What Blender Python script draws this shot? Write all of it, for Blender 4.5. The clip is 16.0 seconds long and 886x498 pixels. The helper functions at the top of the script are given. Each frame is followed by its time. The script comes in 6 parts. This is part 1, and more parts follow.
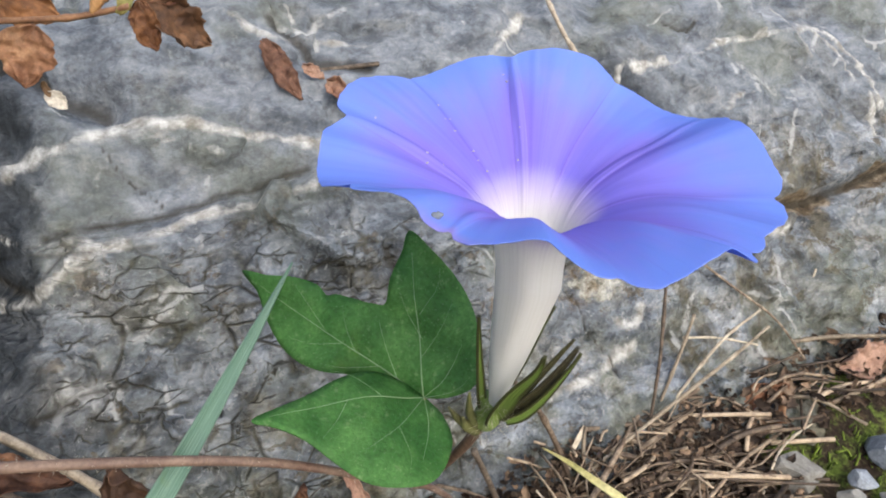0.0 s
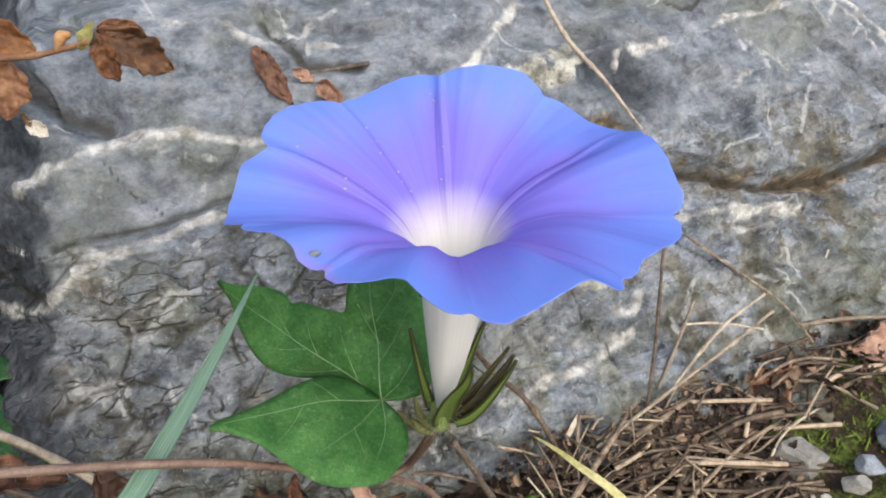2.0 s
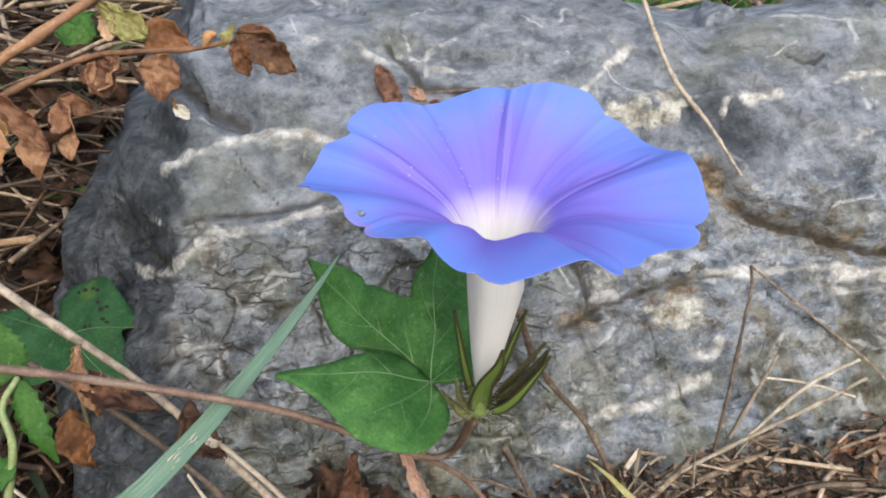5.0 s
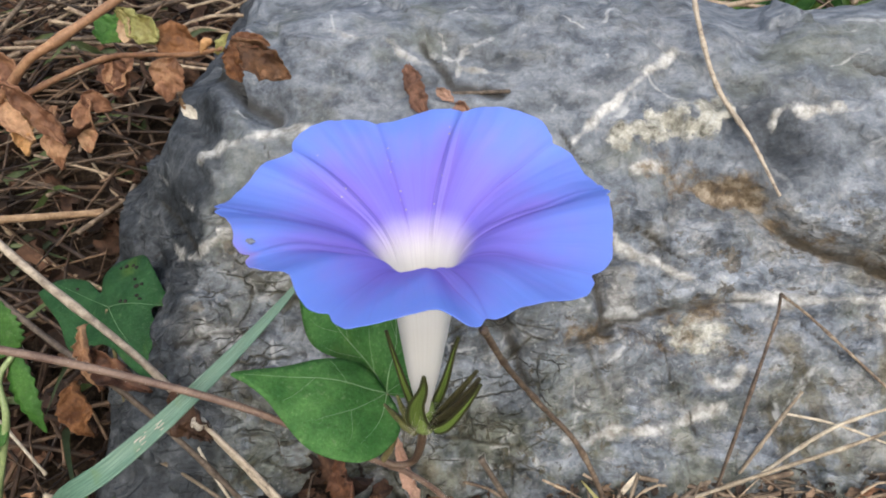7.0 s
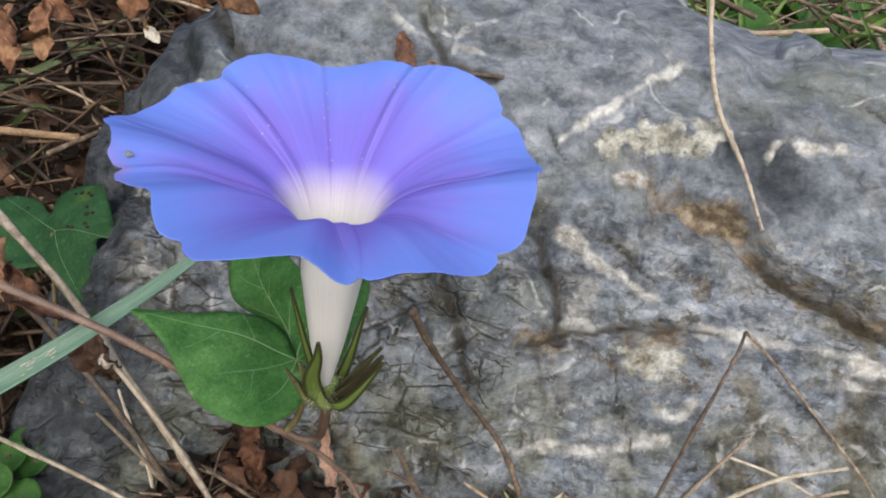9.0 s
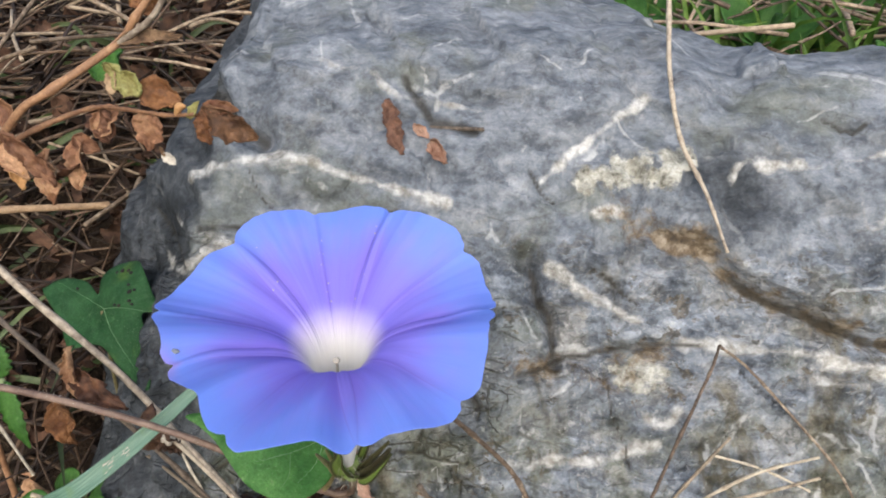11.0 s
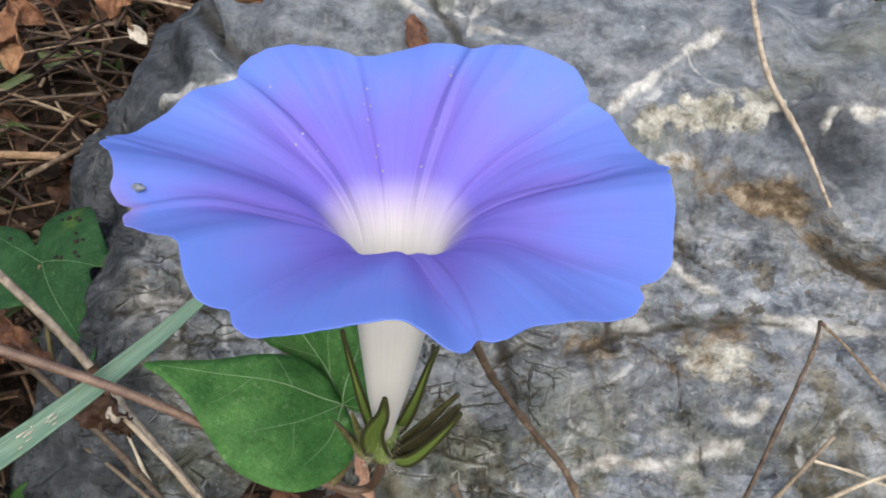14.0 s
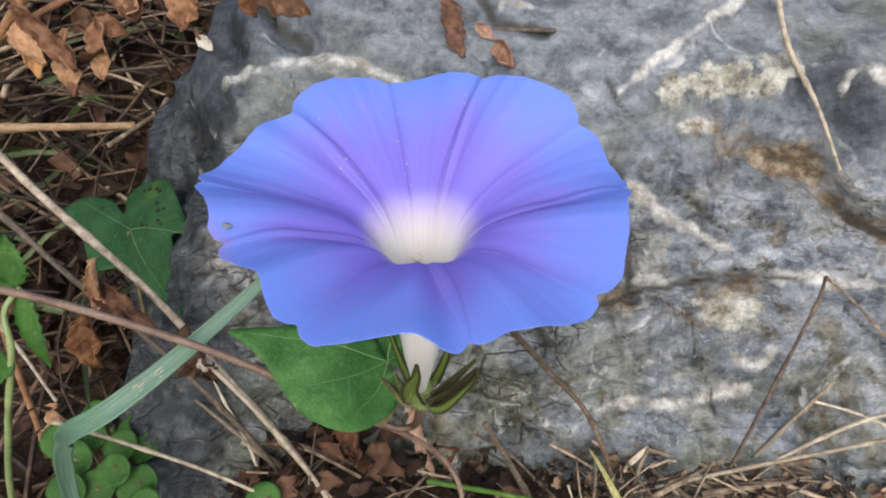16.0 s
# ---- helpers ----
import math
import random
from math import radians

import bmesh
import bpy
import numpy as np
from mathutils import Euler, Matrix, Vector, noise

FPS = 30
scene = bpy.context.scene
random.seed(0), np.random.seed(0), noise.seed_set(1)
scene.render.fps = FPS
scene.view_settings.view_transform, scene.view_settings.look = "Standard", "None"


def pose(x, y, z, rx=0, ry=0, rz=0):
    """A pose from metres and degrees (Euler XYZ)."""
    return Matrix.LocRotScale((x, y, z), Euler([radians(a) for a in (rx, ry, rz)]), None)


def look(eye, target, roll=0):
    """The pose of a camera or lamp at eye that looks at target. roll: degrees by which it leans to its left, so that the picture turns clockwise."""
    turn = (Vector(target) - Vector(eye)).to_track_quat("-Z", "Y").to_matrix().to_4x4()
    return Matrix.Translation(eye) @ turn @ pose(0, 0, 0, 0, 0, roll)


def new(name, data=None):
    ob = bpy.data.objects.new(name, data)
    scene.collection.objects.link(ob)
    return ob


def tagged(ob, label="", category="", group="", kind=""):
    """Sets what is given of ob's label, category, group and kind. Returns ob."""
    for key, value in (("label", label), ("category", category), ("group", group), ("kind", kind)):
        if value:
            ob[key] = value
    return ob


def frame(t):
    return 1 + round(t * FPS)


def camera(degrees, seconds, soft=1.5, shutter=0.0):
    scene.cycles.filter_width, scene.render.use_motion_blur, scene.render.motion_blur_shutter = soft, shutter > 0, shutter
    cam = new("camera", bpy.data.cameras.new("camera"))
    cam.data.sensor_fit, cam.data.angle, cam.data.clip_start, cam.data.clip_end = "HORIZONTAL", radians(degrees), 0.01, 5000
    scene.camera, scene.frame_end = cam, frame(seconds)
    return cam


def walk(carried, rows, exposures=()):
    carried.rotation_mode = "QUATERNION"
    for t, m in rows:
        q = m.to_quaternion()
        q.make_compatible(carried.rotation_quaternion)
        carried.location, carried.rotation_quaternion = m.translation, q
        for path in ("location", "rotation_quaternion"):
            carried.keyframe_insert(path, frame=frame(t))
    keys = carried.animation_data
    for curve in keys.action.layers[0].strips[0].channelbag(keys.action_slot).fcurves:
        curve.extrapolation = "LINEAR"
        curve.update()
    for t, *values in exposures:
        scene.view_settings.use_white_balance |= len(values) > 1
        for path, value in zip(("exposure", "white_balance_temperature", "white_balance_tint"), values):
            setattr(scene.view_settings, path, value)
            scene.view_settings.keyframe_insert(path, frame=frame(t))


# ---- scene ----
cam = camera(65.30, 16.0, soft=1.9)
PATH = [
    (0, (0.01311, -0.01276, 0.22745), (-0.00094, 0.16388, 0.13471), 0.13),
    (0.5, (0.02346, -0.00448, 0.22802), (0.01186, 0.16994, 0.13084), -0.71),
    (1, (0.03284, -0.01161, 0.24011), (0.01305, 0.1621, 0.14299), -3.53),
    (1.5, (0.03376, -0.01109, 0.23873), (0.01206, 0.16046, 0.13823), -3.77),
    (2, (0.0354, -0.01136, 0.23592), (0.00532, 0.15972, 0.1368), -4.13),
    (2.5, (0.03782, -0.01584, 0.23332), (-0.00149, 0.15394, 0.13518), -3.64),
    (3, (0.03714, -0.01532, 0.23123), (-0.00159, 0.15354, 0.1313), -3.79),
    (3.5, (0.0377, -0.02787, 0.23982), (-0.00991, 0.15149, 0.16524), -1.73),
    (4, (0.0415, -0.02919, 0.22819), (-0.00656, 0.15196, 0.15837), 0.98),
    (4.5, (0.04655, -0.02359, 0.23627), (-0.00373, 0.154, 0.15924), -2.07),
    (4.7, (0.04823, -0.0255, 0.23242), (-0.00778, 0.14764, 0.14943), -2.27),
    (6.8, (0.08113, -0.001, 0.24403), (-0.0092, 0.15236, 0.15279), -3.92),
    (7, (0.08102, -0.00652, 0.23971), (-0.01093, 0.14588, 0.14849), -2.58),
    (7.5, (0.0865, -0.0087, 0.22579), (-0.01033, 0.14113, 0.13537), 5.88),
    (8, (0.0896, -0.00993, 0.23136), (-0.00909, 0.13887, 0.14125), 7.80),
    (8.5, (0.08701, -0.00928, 0.2255), (-0.01043, 0.13935, 0.13378), 8.36),
    (9, (0.09025, 0.00843, 0.23021), (-0.00287, 0.1597, 0.13831), 6.72),
    (9.2, (0.08912, 0.01289, 0.23305), (-0.00315, 0.16274, 0.13802), 5.35),
    (11.3, (0.10378, 0.00162, 0.2753), (0.00932, 0.14064, 0.16691), -1.23),
    (11.5, (0.10485, -0.00077, 0.26482), (0.01172, 0.13446, 0.15062), -1.19),
    (12, (0.08955, 0.00977, 0.24297), (0.003, 0.14691, 0.12591), -0.47),
    (12.5, (0.07579, 0.01663, 0.23119), (-0.0076, 0.15597, 0.11444), -0.69),
    (13, (0.07002, 0.01683, 0.22638), (-0.0204, 0.16409, 0.12569), 1.38),
    (13.5, (0.06808, 0.02083, 0.22372), (-0.0227, 0.17237, 0.12994), 2.64),
    (14, (0.06665, 0.02023, 0.22324), (-0.02285, 0.17195, 0.12852), 3.09),
    (14.5, (0.07082, 0.01642, 0.22793), (-0.02107, 0.16719, 0.13399), 3.44),
    (15, (0.08122, 0.00569, 0.23747), (-0.01588, 0.14842, 0.13648), 3.34),
    (15.5, (0.07982, 0.01079, 0.23767), (-0.01629, 0.14883, 0.12948), 2.17),
    (16, (0.07936, 0.01068, 0.24555), (-0.01708, 0.1449, 0.13294), -0.59),
]
EXPOSURES = [(0, 0.74), (3, 0.69), (3.6, 0.84), (4.0, 0.96), (4.5, 0.82), (7, 0.62), (8.5, 0.51), (9.2, 0.47), (11.3, 0.70), (12.0, 0.39), (12.5, 0.29), (13.0, 0.25), (14, 0.54), (15, 0.54), (16, 0.54)]
walk(cam, [(t, look(eye, target, roll)) for t, eye, target, roll in PATH], EXPOSURES)

# ---- light ----
world = bpy.data.worlds.new("sky")
scene.world = world
world.use_nodes = True
wn = world.node_tree.nodes
sky = wn.new("ShaderNodeTexSky")
sky.sky_type = "NISHITA"
sky.sun_disc = False
sky.sun_elevation = radians(40)
sky.sun_rotation = radians(148)
sky.dust_density = 4.0
world.node_tree.links.new(sky.outputs[0], wn["Background"].inputs[0])
wn["Background"].inputs[1].default_value = 0.15
sun = new("sun", bpy.data.lights.new("sun", "SUN"))
sun.data.energy, sun.data.angle, sun.data.color = 1.68, radians(85), (0.94, 0.98, 1.0)
sun.matrix_world = look((1.22, -1.80, 1.82), (0, 0, 0))

# ---- small tools ----
from mathutils import geometry

U, V, UP = Vector((0.857, 0.515, 0.0)), Vector((-0.515, 0.857, 0.0)), Vector((0, 0, 1))


def uvz(u, v, z):
    """A place from the distance along the boulder, the distance into it and the height."""
    return U * u + V * v + UP * z


def smooth(x):
    x = np.clip(x, 0, 1)
    return x * x * (3 - 2 * x)


def lattice(ix, iy, iz, seed):
    h = (ix * 73856093) ^ (iy * 19349663) ^ (iz * 83492791) ^ (seed * 2654435761)
    h = (h ^ (h >> 13)) * 1274126177
    return (((h ^ (h >> 16)) & 0xFFFFFF) / 0xFFFFFF) * 2 - 1


def noise3(p, seed=0):
    """Smooth value noise in -1..1 for an array of places."""
    i = np.floor(p).astype(np.int64)
    f = p - i
    f = f * f * f * (f * (f * 6 - 15) + 10)
    out = 0
    for dx in (0, 1):
        for dy in (0, 1):
            for dz in (0, 1):
                w = (f[:, 0] if dx else 1 - f[:, 0]) * (f[:, 1] if dy else 1 - f[:, 1]) * (f[:, 2] if dz else 1 - f[:, 2])
                out = out + w * lattice(i[:, 0] + dx, i[:, 1] + dy, i[:, 2] + dz, seed)
    return out


def fbm(p, octaves=4, seed=0, gain=0.5):
    total, amp, norm = 0, 1.0, 0.0
    for k in range(octaves):
        total = total + amp * noise3(p * 2.03 ** k, seed + k)
        norm += amp
        amp *= gain
    return total / norm


def cells(p, seed=0):
    """Distance to the nearest border between random cells of size 1 in the plane, and a random value of the cell."""
    i = np.floor(p).astype(np.int64)
    f1 = np.full(len(p), 9.0)
    f2 = np.full(len(p), 9.0)
    ident, ox, oy = np.zeros(len(p)), np.zeros(len(p)), np.zeros(len(p))
    for dx in (-1, 0, 1):
        for dy in (-1, 0, 1):
            cx, cy = i[:, 0] + dx, i[:, 1] + dy
            jx = cx + 0.5 + 0.42 * lattice(cx, cy, cx * 0, seed)
            jy = cy + 0.5 + 0.42 * lattice(cx, cy, cx * 0 + 7, seed)
            d = np.hypot(p[:, 0] - jx, p[:, 1] - jy)
            near = d < f1
            f2 = np.where(near, f1, np.minimum(f2, d))
            ident = np.where(near, lattice(cx, cy, cx * 0 + 3, seed), ident)
            ox, oy = np.where(near, p[:, 0] - jx, ox), np.where(near, p[:, 1] - jy, oy)
            f1 = np.where(near, d, f1)
    return f2 - f1, ident, ox, oy


def spline(points, n):
    """n places on a smooth line through the points."""
    p = np.array([tuple(q) for q in points], float)
    if len(p) == 2:
        t = np.linspace(0, 1, n)[:, None]
        return p[0] * (1 - t) + p[1] * t
    q = np.vstack([2 * p[0] - p[1], p, 2 * p[-1] - p[-2]])
    s = np.linspace(0, len(p) - 1 - 1e-9, n)
    i = s.astype(int)
    f = (s - i)[:, None]
    a, b, c, d = q[i], q[i + 1], q[i + 2], q[i + 3]
    return 0.5 * (2 * b + (c - a) * f + (2 * a - 5 * b + 4 * c - d) * f ** 2 + (3 * b - a - 3 * c + d) * f ** 3)


def line_distance(x, y, points):
    """Distance from each (x, y) to a broken line, and on which side it lies (+ above)."""
    best = np.full(len(x), 9.0)
    side = np.zeros(len(x))
    for (ax, ay), (bx, by) in zip(points[:-1], points[1:]):
        dx, dy = bx - ax, by - ay
        k = np.clip(((x - ax) * dx + (y - ay) * dy) / (dx * dx + dy * dy), 0, 1)
        d = np.hypot(x - ax - k * dx, y - ay - k * dy)
        s = np.sign(dx * (y - ay) - dy * (x - ax)) * (1 if dx >= 0 else -1)
        side = np.where(d < best, s, side)
        best = np.minimum(best, d)
    return best, side


def empty(name, at, label, category, group=""):
    ob = new(name)
    ob.location = at
    ob.empty_display_size = 0.01
    return tagged(ob, label, category, group)


def base_of(ob):
    at = Vector((0, 0, 0))
    while ob is not None:
        at += ob.location
        ob = ob.parent
    return at


def part(name, shape, material, parent=None, label="", thick=0.0, at=None, attrs=None):
    """Links (verts, faces), given in world places, as ONE mesh object, under a thing or a part or alone with its origin at `at`."""
    verts, faces = shape[0], shape[1]
    origin = base_of(parent) if parent is not None else Vector(at if at is not None else (0, 0, 0))
    co = np.array(verts, float).reshape(-1, 3) - np.array(origin)
    me = bpy.data.meshes.new(name)
    me.from_pydata(co.tolist(), [], [tuple(int(k) for k in f) for f in faces])
    me.polygons.foreach_set("use_smooth", [True] * len(me.polygons))
    for key, values in (attrs or {}).items():
        me.attributes.new(key, "FLOAT", "POINT").data.foreach_set("value", np.asarray(values, np.float32))
    me.materials.append(material)
    me.update()
    ob = new(name, me)
    if parent is not None:
        ob.parent = parent
    else:
        ob.location = origin
    if label:
        ob["label"] = label
    if thick:
        mod = ob.modifiers.new("thickness", "SOLIDIFY")
        mod.thickness, mod.offset = thick, 0.0
    return ob


def grid_faces(rows, cols, closed=False):
    out = []
    for i in range(rows - 1):
        for j in range(cols if closed else cols - 1):
            k = (j + 1) % cols
            out.append((i * cols + j, i * cols + k, (i + 1) * cols + k, (i + 1) * cols + j))
    return out


def join(shapes):
    verts, faces = [], []
    for v, f in shapes:
        o = len(verts)
        verts += [tuple(p) for p in v]
        faces += [tuple(k + o for k in q) for q in f]
    return verts, faces


def frames_along(p):
    t = np.gradient(p, axis=0)
    t /= np.linalg.norm(t, axis=1)[:, None] + 1e-12
    ref = np.array([0.3, 0.2, 1.0])
    side = np.cross(t, ref)
    side /= np.linalg.norm(side, axis=1)[:, None] + 1e-12
    return t, side, np.cross(side, t)


def rod(points, radii, n=24, sides=8, rough=0.0, nodes=0, seed=0):
    """A tapering round stem through the points, closed at both ends. nodes: swollen joints along it."""
    p = spline(points, n)
    t, a, b = frames_along(p)
    r = np.interp(np.linspace(0, 1, n), np.linspace(0, 1, len(radii)), radii)
    if nodes:
        s = np.linspace(0, nodes, n)
        r = r * (1 + 0.35 * np.exp(-((s - np.round(s)) / 0.07) ** 2))
    ang = np.linspace(0, 2 * math.pi, sides, endpoint=False)
    ring = (np.cos(ang)[None, :, None] * a[:, None] + np.sin(ang)[None, :, None] * b[:, None])
    rr = r[:, None, None] * np.ones((n, sides, 1))
    if rough:
        rng = np.random.RandomState(seed)
        rr = rr * (1 + rough * rng.uniform(-1, 1, (n, sides, 1)))
    verts = (p[:, None] + ring * rr).reshape(-1, 3).tolist()
    faces = grid_faces(n, sides, True)
    verts += [tuple(p[0] - t[0] * r[0] * 0.3), tuple(p[-1] + t[-1] * r[-1] * 0.5)]
    o = n * sides
    faces += [(o, (j + 1) % sides, j) for j in range(sides)]
    faces += [(o + 1, o - sides + j, o - sides + (j + 1) % sides) for j in range(sides)]
    return verts, faces


def ribbon(points, widths, facing, n=40, cross=5, fold=0.0):
    """A long leaf blade through the points, its flat side towards `facing`; fold: how deep its channel is, in widths."""
    p = spline(points, n)
    t = np.gradient(p, axis=0)
    t /= np.linalg.norm(t, axis=1)[:, None]
    to = np.array(facing)[None] - p
    side = np.cross(t, to)
    side /= np.linalg.norm(side, axis=1)[:, None]
    out = np.cross(side, t)
    w = np.interp(np.linspace(0, 1, n), np.linspace(0, 1, len(widths)), widths) / 2
    s = np.linspace(-1, 1, cross)
    verts = p[:, None] + side[:, None] * (s[None, :, None] * w[:, None, None]) + out[:, None] * ((s ** 2 - 0.5)[None, :, None] * w[:, None, None] * fold)
    return verts.reshape(-1, 3).tolist(), grid_faces(n, cross)


def curled(base, tip, width, curl=1.0, droop=0.0, twist=0.0, seed=0, n=24, m=15, lean=(0.1, -0.9, 0.42), crumple=0.2):
    """A dry leaf from base to tip, rolled in across its width by about `curl` radians a side, arched by `droop`, twisted, crumpled and ragged."""
    b, e = Vector(base), Vector(tip)
    ax = e - b
    length = ax.length
    ax.normalize()
    side = ax.cross(Vector(lean)).normalized()
    up = side.cross(ax)
    s = np.linspace(0, 1, n)
    q = np.linspace(-1, 1, m)
    ragged = fbm(np.stack([s * 7, 0 * s + seed * 1.7, 0 * s], 1), 2, seed + 3)
    half = width / 2 * np.sin(math.pi * np.clip(s, 0.015, 0.985) ** 0.8) ** 0.75 * (1 + 0.22 * ragged)
    roll = np.maximum(0.05, curl * (1.0 + 0.7 * fbm(np.stack([s * 2.4, 0 * s + seed, 0 * s], 1), 2, seed + 9)))
    turn = twist * s + 0.35 * fbm(np.stack([s * 3.0, 0 * s + seed * 2.3, 0 * s], 1), 2, seed + 13)
    arch = -droop * length * 4 * s * (1 - s) * -1
    sd = np.array(side)[None] * np.cos(turn)[:, None] + np.array(up)[None] * np.sin(turn)[:, None]
    ud = np.array(up)[None] * np.cos(turn)[:, None] - np.array(side)[None] * np.sin(turn)[:, None]
    mid = np.array(b)[None] + np.array(ax)[None] * (length * s)[:, None] + np.array(up)[None] * arch[:, None]
    th = q[None] * roll[:, None]
    rad = (half / roll)[:, None]
    p = mid[:, None] + sd[:, None] * (rad * np.sin(th))[..., None] + ud[:, None] * (rad * (1 - np.cos(th)))[..., None]
    flat = np.stack(np.broadcast_arrays(s[:, None] * length / width * 2.2, q[None] * 1.3, 0.0 * q[None] + seed * 0.37), -1).reshape(-1, 3)
    fold = crumple * width * (0.75 * fbm(flat * 1.5, 2, seed + 21) + 0.45 * (0.5 - np.abs(fbm(flat * 2.6, 2, seed + 31))) * 1.6)
    edge = 0.6 + 0.9 * np.abs(np.broadcast_to(q[None], (n, m))).reshape(-1) ** 2
    p = p.reshape(-1, 3) + np.repeat(ud, m, 0) * (fold * edge)[:, None]
    p += np.repeat(sd, m, 0) * (crumple * width * 0.3 * fbm(flat * 2.1 + 5, 2, seed + 41))[:, None]
    return p.tolist(), grid_faces(n, m)


def outline_leaf(outline, place, step, n_edge=140, bulge=None):
    """A leaf blade from its outline in the flat, filled with small triangles and laid into space by place(x, y)."""
    from_pts = list(outline) + [outline[0]]
    p = spline([(x, y, 0) for x, y in from_pts], n_edge)[:-1, :2]
    lo, hi = p.min(0), p.max(0)
    inner = []
    xs = np.arange(lo[0], hi[0], step)
    ys = np.arange(lo[1], hi[1], step)
    a, b = p, np.roll(p, -1, 0)
    for iy, y in enumerate(ys):
        for x in xs + (step / 2 if iy % 2 else 0):
            cross = ((a[:, 1] > y) != (b[:, 1] > y))
            xi = a[:, 0] + (y - a[:, 1]) / np.where(b[:, 1] == a[:, 1], 1e-12, b[:, 1] - a[:, 1]) * (b[:, 0] - a[:, 0])
            if np.count_nonzero(cross & (x < xi)) % 2 and np.min(np.hypot(p[:, 0] - x, p[:, 1] - y)) > step * 0.45:
                inner.append((x, y))
    pts = [Vector(q) for q in p.tolist()] + [Vector(q) for q in inner]
    n = len(p)
    res = geometry.delaunay_2d_cdt(pts, [(k, (k + 1) % n) for k in range(n)], [], 1, 1e-7)
    return [tuple(place(q.x, q.y)) for q in res[0]], [tuple(f) for f in res[2]]


# ---- materials ----
class Nodes:
    """A short way to write node trees."""

    def __init__(self, name):
        self.m = bpy.data.materials.new(name)
        self.m.use_nodes = True
        self.t = self.m.node_tree
        self.b = self.t.nodes["Principled BSDF"]
        self.out = self.t.nodes["Material Output"]
        self.co = self.t.nodes.new("ShaderNodeTexCoord").outputs["Object"]

    def put(self, socket, value):
        if isinstance(value, bpy.types.NodeSocket):
            self.t.links.new(value, socket)
        elif isinstance(value, (tuple, list)) and len(value) == 3 and socket.type == "RGBA":
            socket.default_value = (*value, 1)
        else:
            socket.default_value = value

    def noise(self, scale, detail=4, rough=0.55, warp=0.0, vec=None, out="Fac"):
        n = self.t.nodes.new("ShaderNodeTexNoise")
        self.put(n.inputs["Vector"], vec or self.co)
        n.inputs["Scale"].default_value, n.inputs["Detail"].default_value = scale, detail
        n.inputs["Roughness"].default_value, n.inputs["Distortion"].default_value = rough, warp
        return n.outputs[out]

    def voronoi(self, scale, feature="DISTANCE_TO_EDGE", vec=None, out="Distance"):
        n = self.t.nodes.new("ShaderNodeTexVoronoi")
        n.feature = feature
        self.put(n.inputs["Vector"], vec or self.co)
        n.inputs["Scale"].default_value = scale
        return n.outputs[out]

    def ramp(self, fac, *stops):
        n = self.t.nodes.new("ShaderNodeValToRGB")
        self.put(n.inputs[0], fac)
        el = n.color_ramp.elements
        while len(el) < len(stops):
            el.new(0.5)
        for e, (pos, col) in zip(el, stops):
            e.position = pos
            e.color = (*col, 1) if isinstance(col, tuple) else (col, col, col, 1)
        return n.outputs[0]

    def mix(self, fac, a, b, mode="MIX"):
        n = self.t.nodes.new("ShaderNodeMix")
        n.data_type, n.blend_type = "RGBA", mode
        self.put(n.inputs[0], fac)
        self.put(n.inputs[6], a)
        self.put(n.inputs[7], b)
        return n.outputs[2]

    def math(self, op, a, b=0.0, clamp=False):
        n = self.t.nodes.new("ShaderNodeMath")
        n.operation, n.use_clamp = op, clamp
        self.put(n.inputs[0], a)
        self.put(n.inputs[1], b)
        return n.outputs[0]

    def span(self, x, lo, hi, a=0.0, b=1.0):
        n = self.t.nodes.new("ShaderNodeMapRange")
        n.interpolation_type = "SMOOTHSTEP"
        self.put(n.inputs[0], x)
        for k, v in enumerate((lo, hi, a, b)):
            n.inputs[k + 1].default_value = v
        return n.outputs[0]

    def attr(self, name):
        n = self.t.nodes.new("ShaderNodeAttribute")
        n.attribute_name = name
        return n.outputs["Fac"]

    def scaled(self, x, y, z, vec=None):
        n = self.t.nodes.new("ShaderNodeMapping")
        self.put(n.inputs["Vector"], vec or self.co)
        n.inputs["Scale"].default_value = (x, y, z)
        return n.outputs[0]

    def combine(self, x, y, z=0.0):
        n = self.t.nodes.new("ShaderNodeCombineXYZ")
        for k, v in enumerate((x, y, z)):
            self.put(n.inputs[k], v)
        return n.outputs[0]

    def rand(self, island=False):
        if island:
            return self.t.nodes.new("ShaderNodeNewGeometry").outputs["Random Per Island"]
        return self.t.nodes.new("ShaderNodeObjectInfo").outputs["Random"]

    def bump(self, height, strength, distance, normal=None):
        n = self.t.nodes.new("ShaderNodeBump")
        n.inputs["Strength"].default_value, n.inputs["Distance"].default_value = strength, distance
        self.put(n.inputs["Height"], height)
        if normal:
            self.put(n.inputs["Normal"], normal)
        return n.outputs[0]

    def done(self, color, rough=0.6, normal=None, translucent=0.0, tcolor=None, spec=0.5):
        self.put(self.b.inputs["Base Color"], color)
        self.put(self.b.inputs["Roughness"], rough)
        self.b.inputs["Specular IOR Level"].default_value = spec
        if normal:
            self.put(self.b.inputs["Normal"], normal)
        if translucent:
            tr = self.t.nodes.new("ShaderNodeBsdfTranslucent")
            self.put(tr.inputs[0], tcolor if tcolor is not None else color)
            mx = self.t.nodes.new("ShaderNodeMixShader")
            mx.inputs[0].default_value = translucent
            self.t.links.new(self.b.outputs[0], mx.inputs[1])
            self.t.links.new(tr.outputs[0], mx.inputs[2])
            self.t.links.new(mx.outputs[0], self.out.inputs[0])
        return self.m


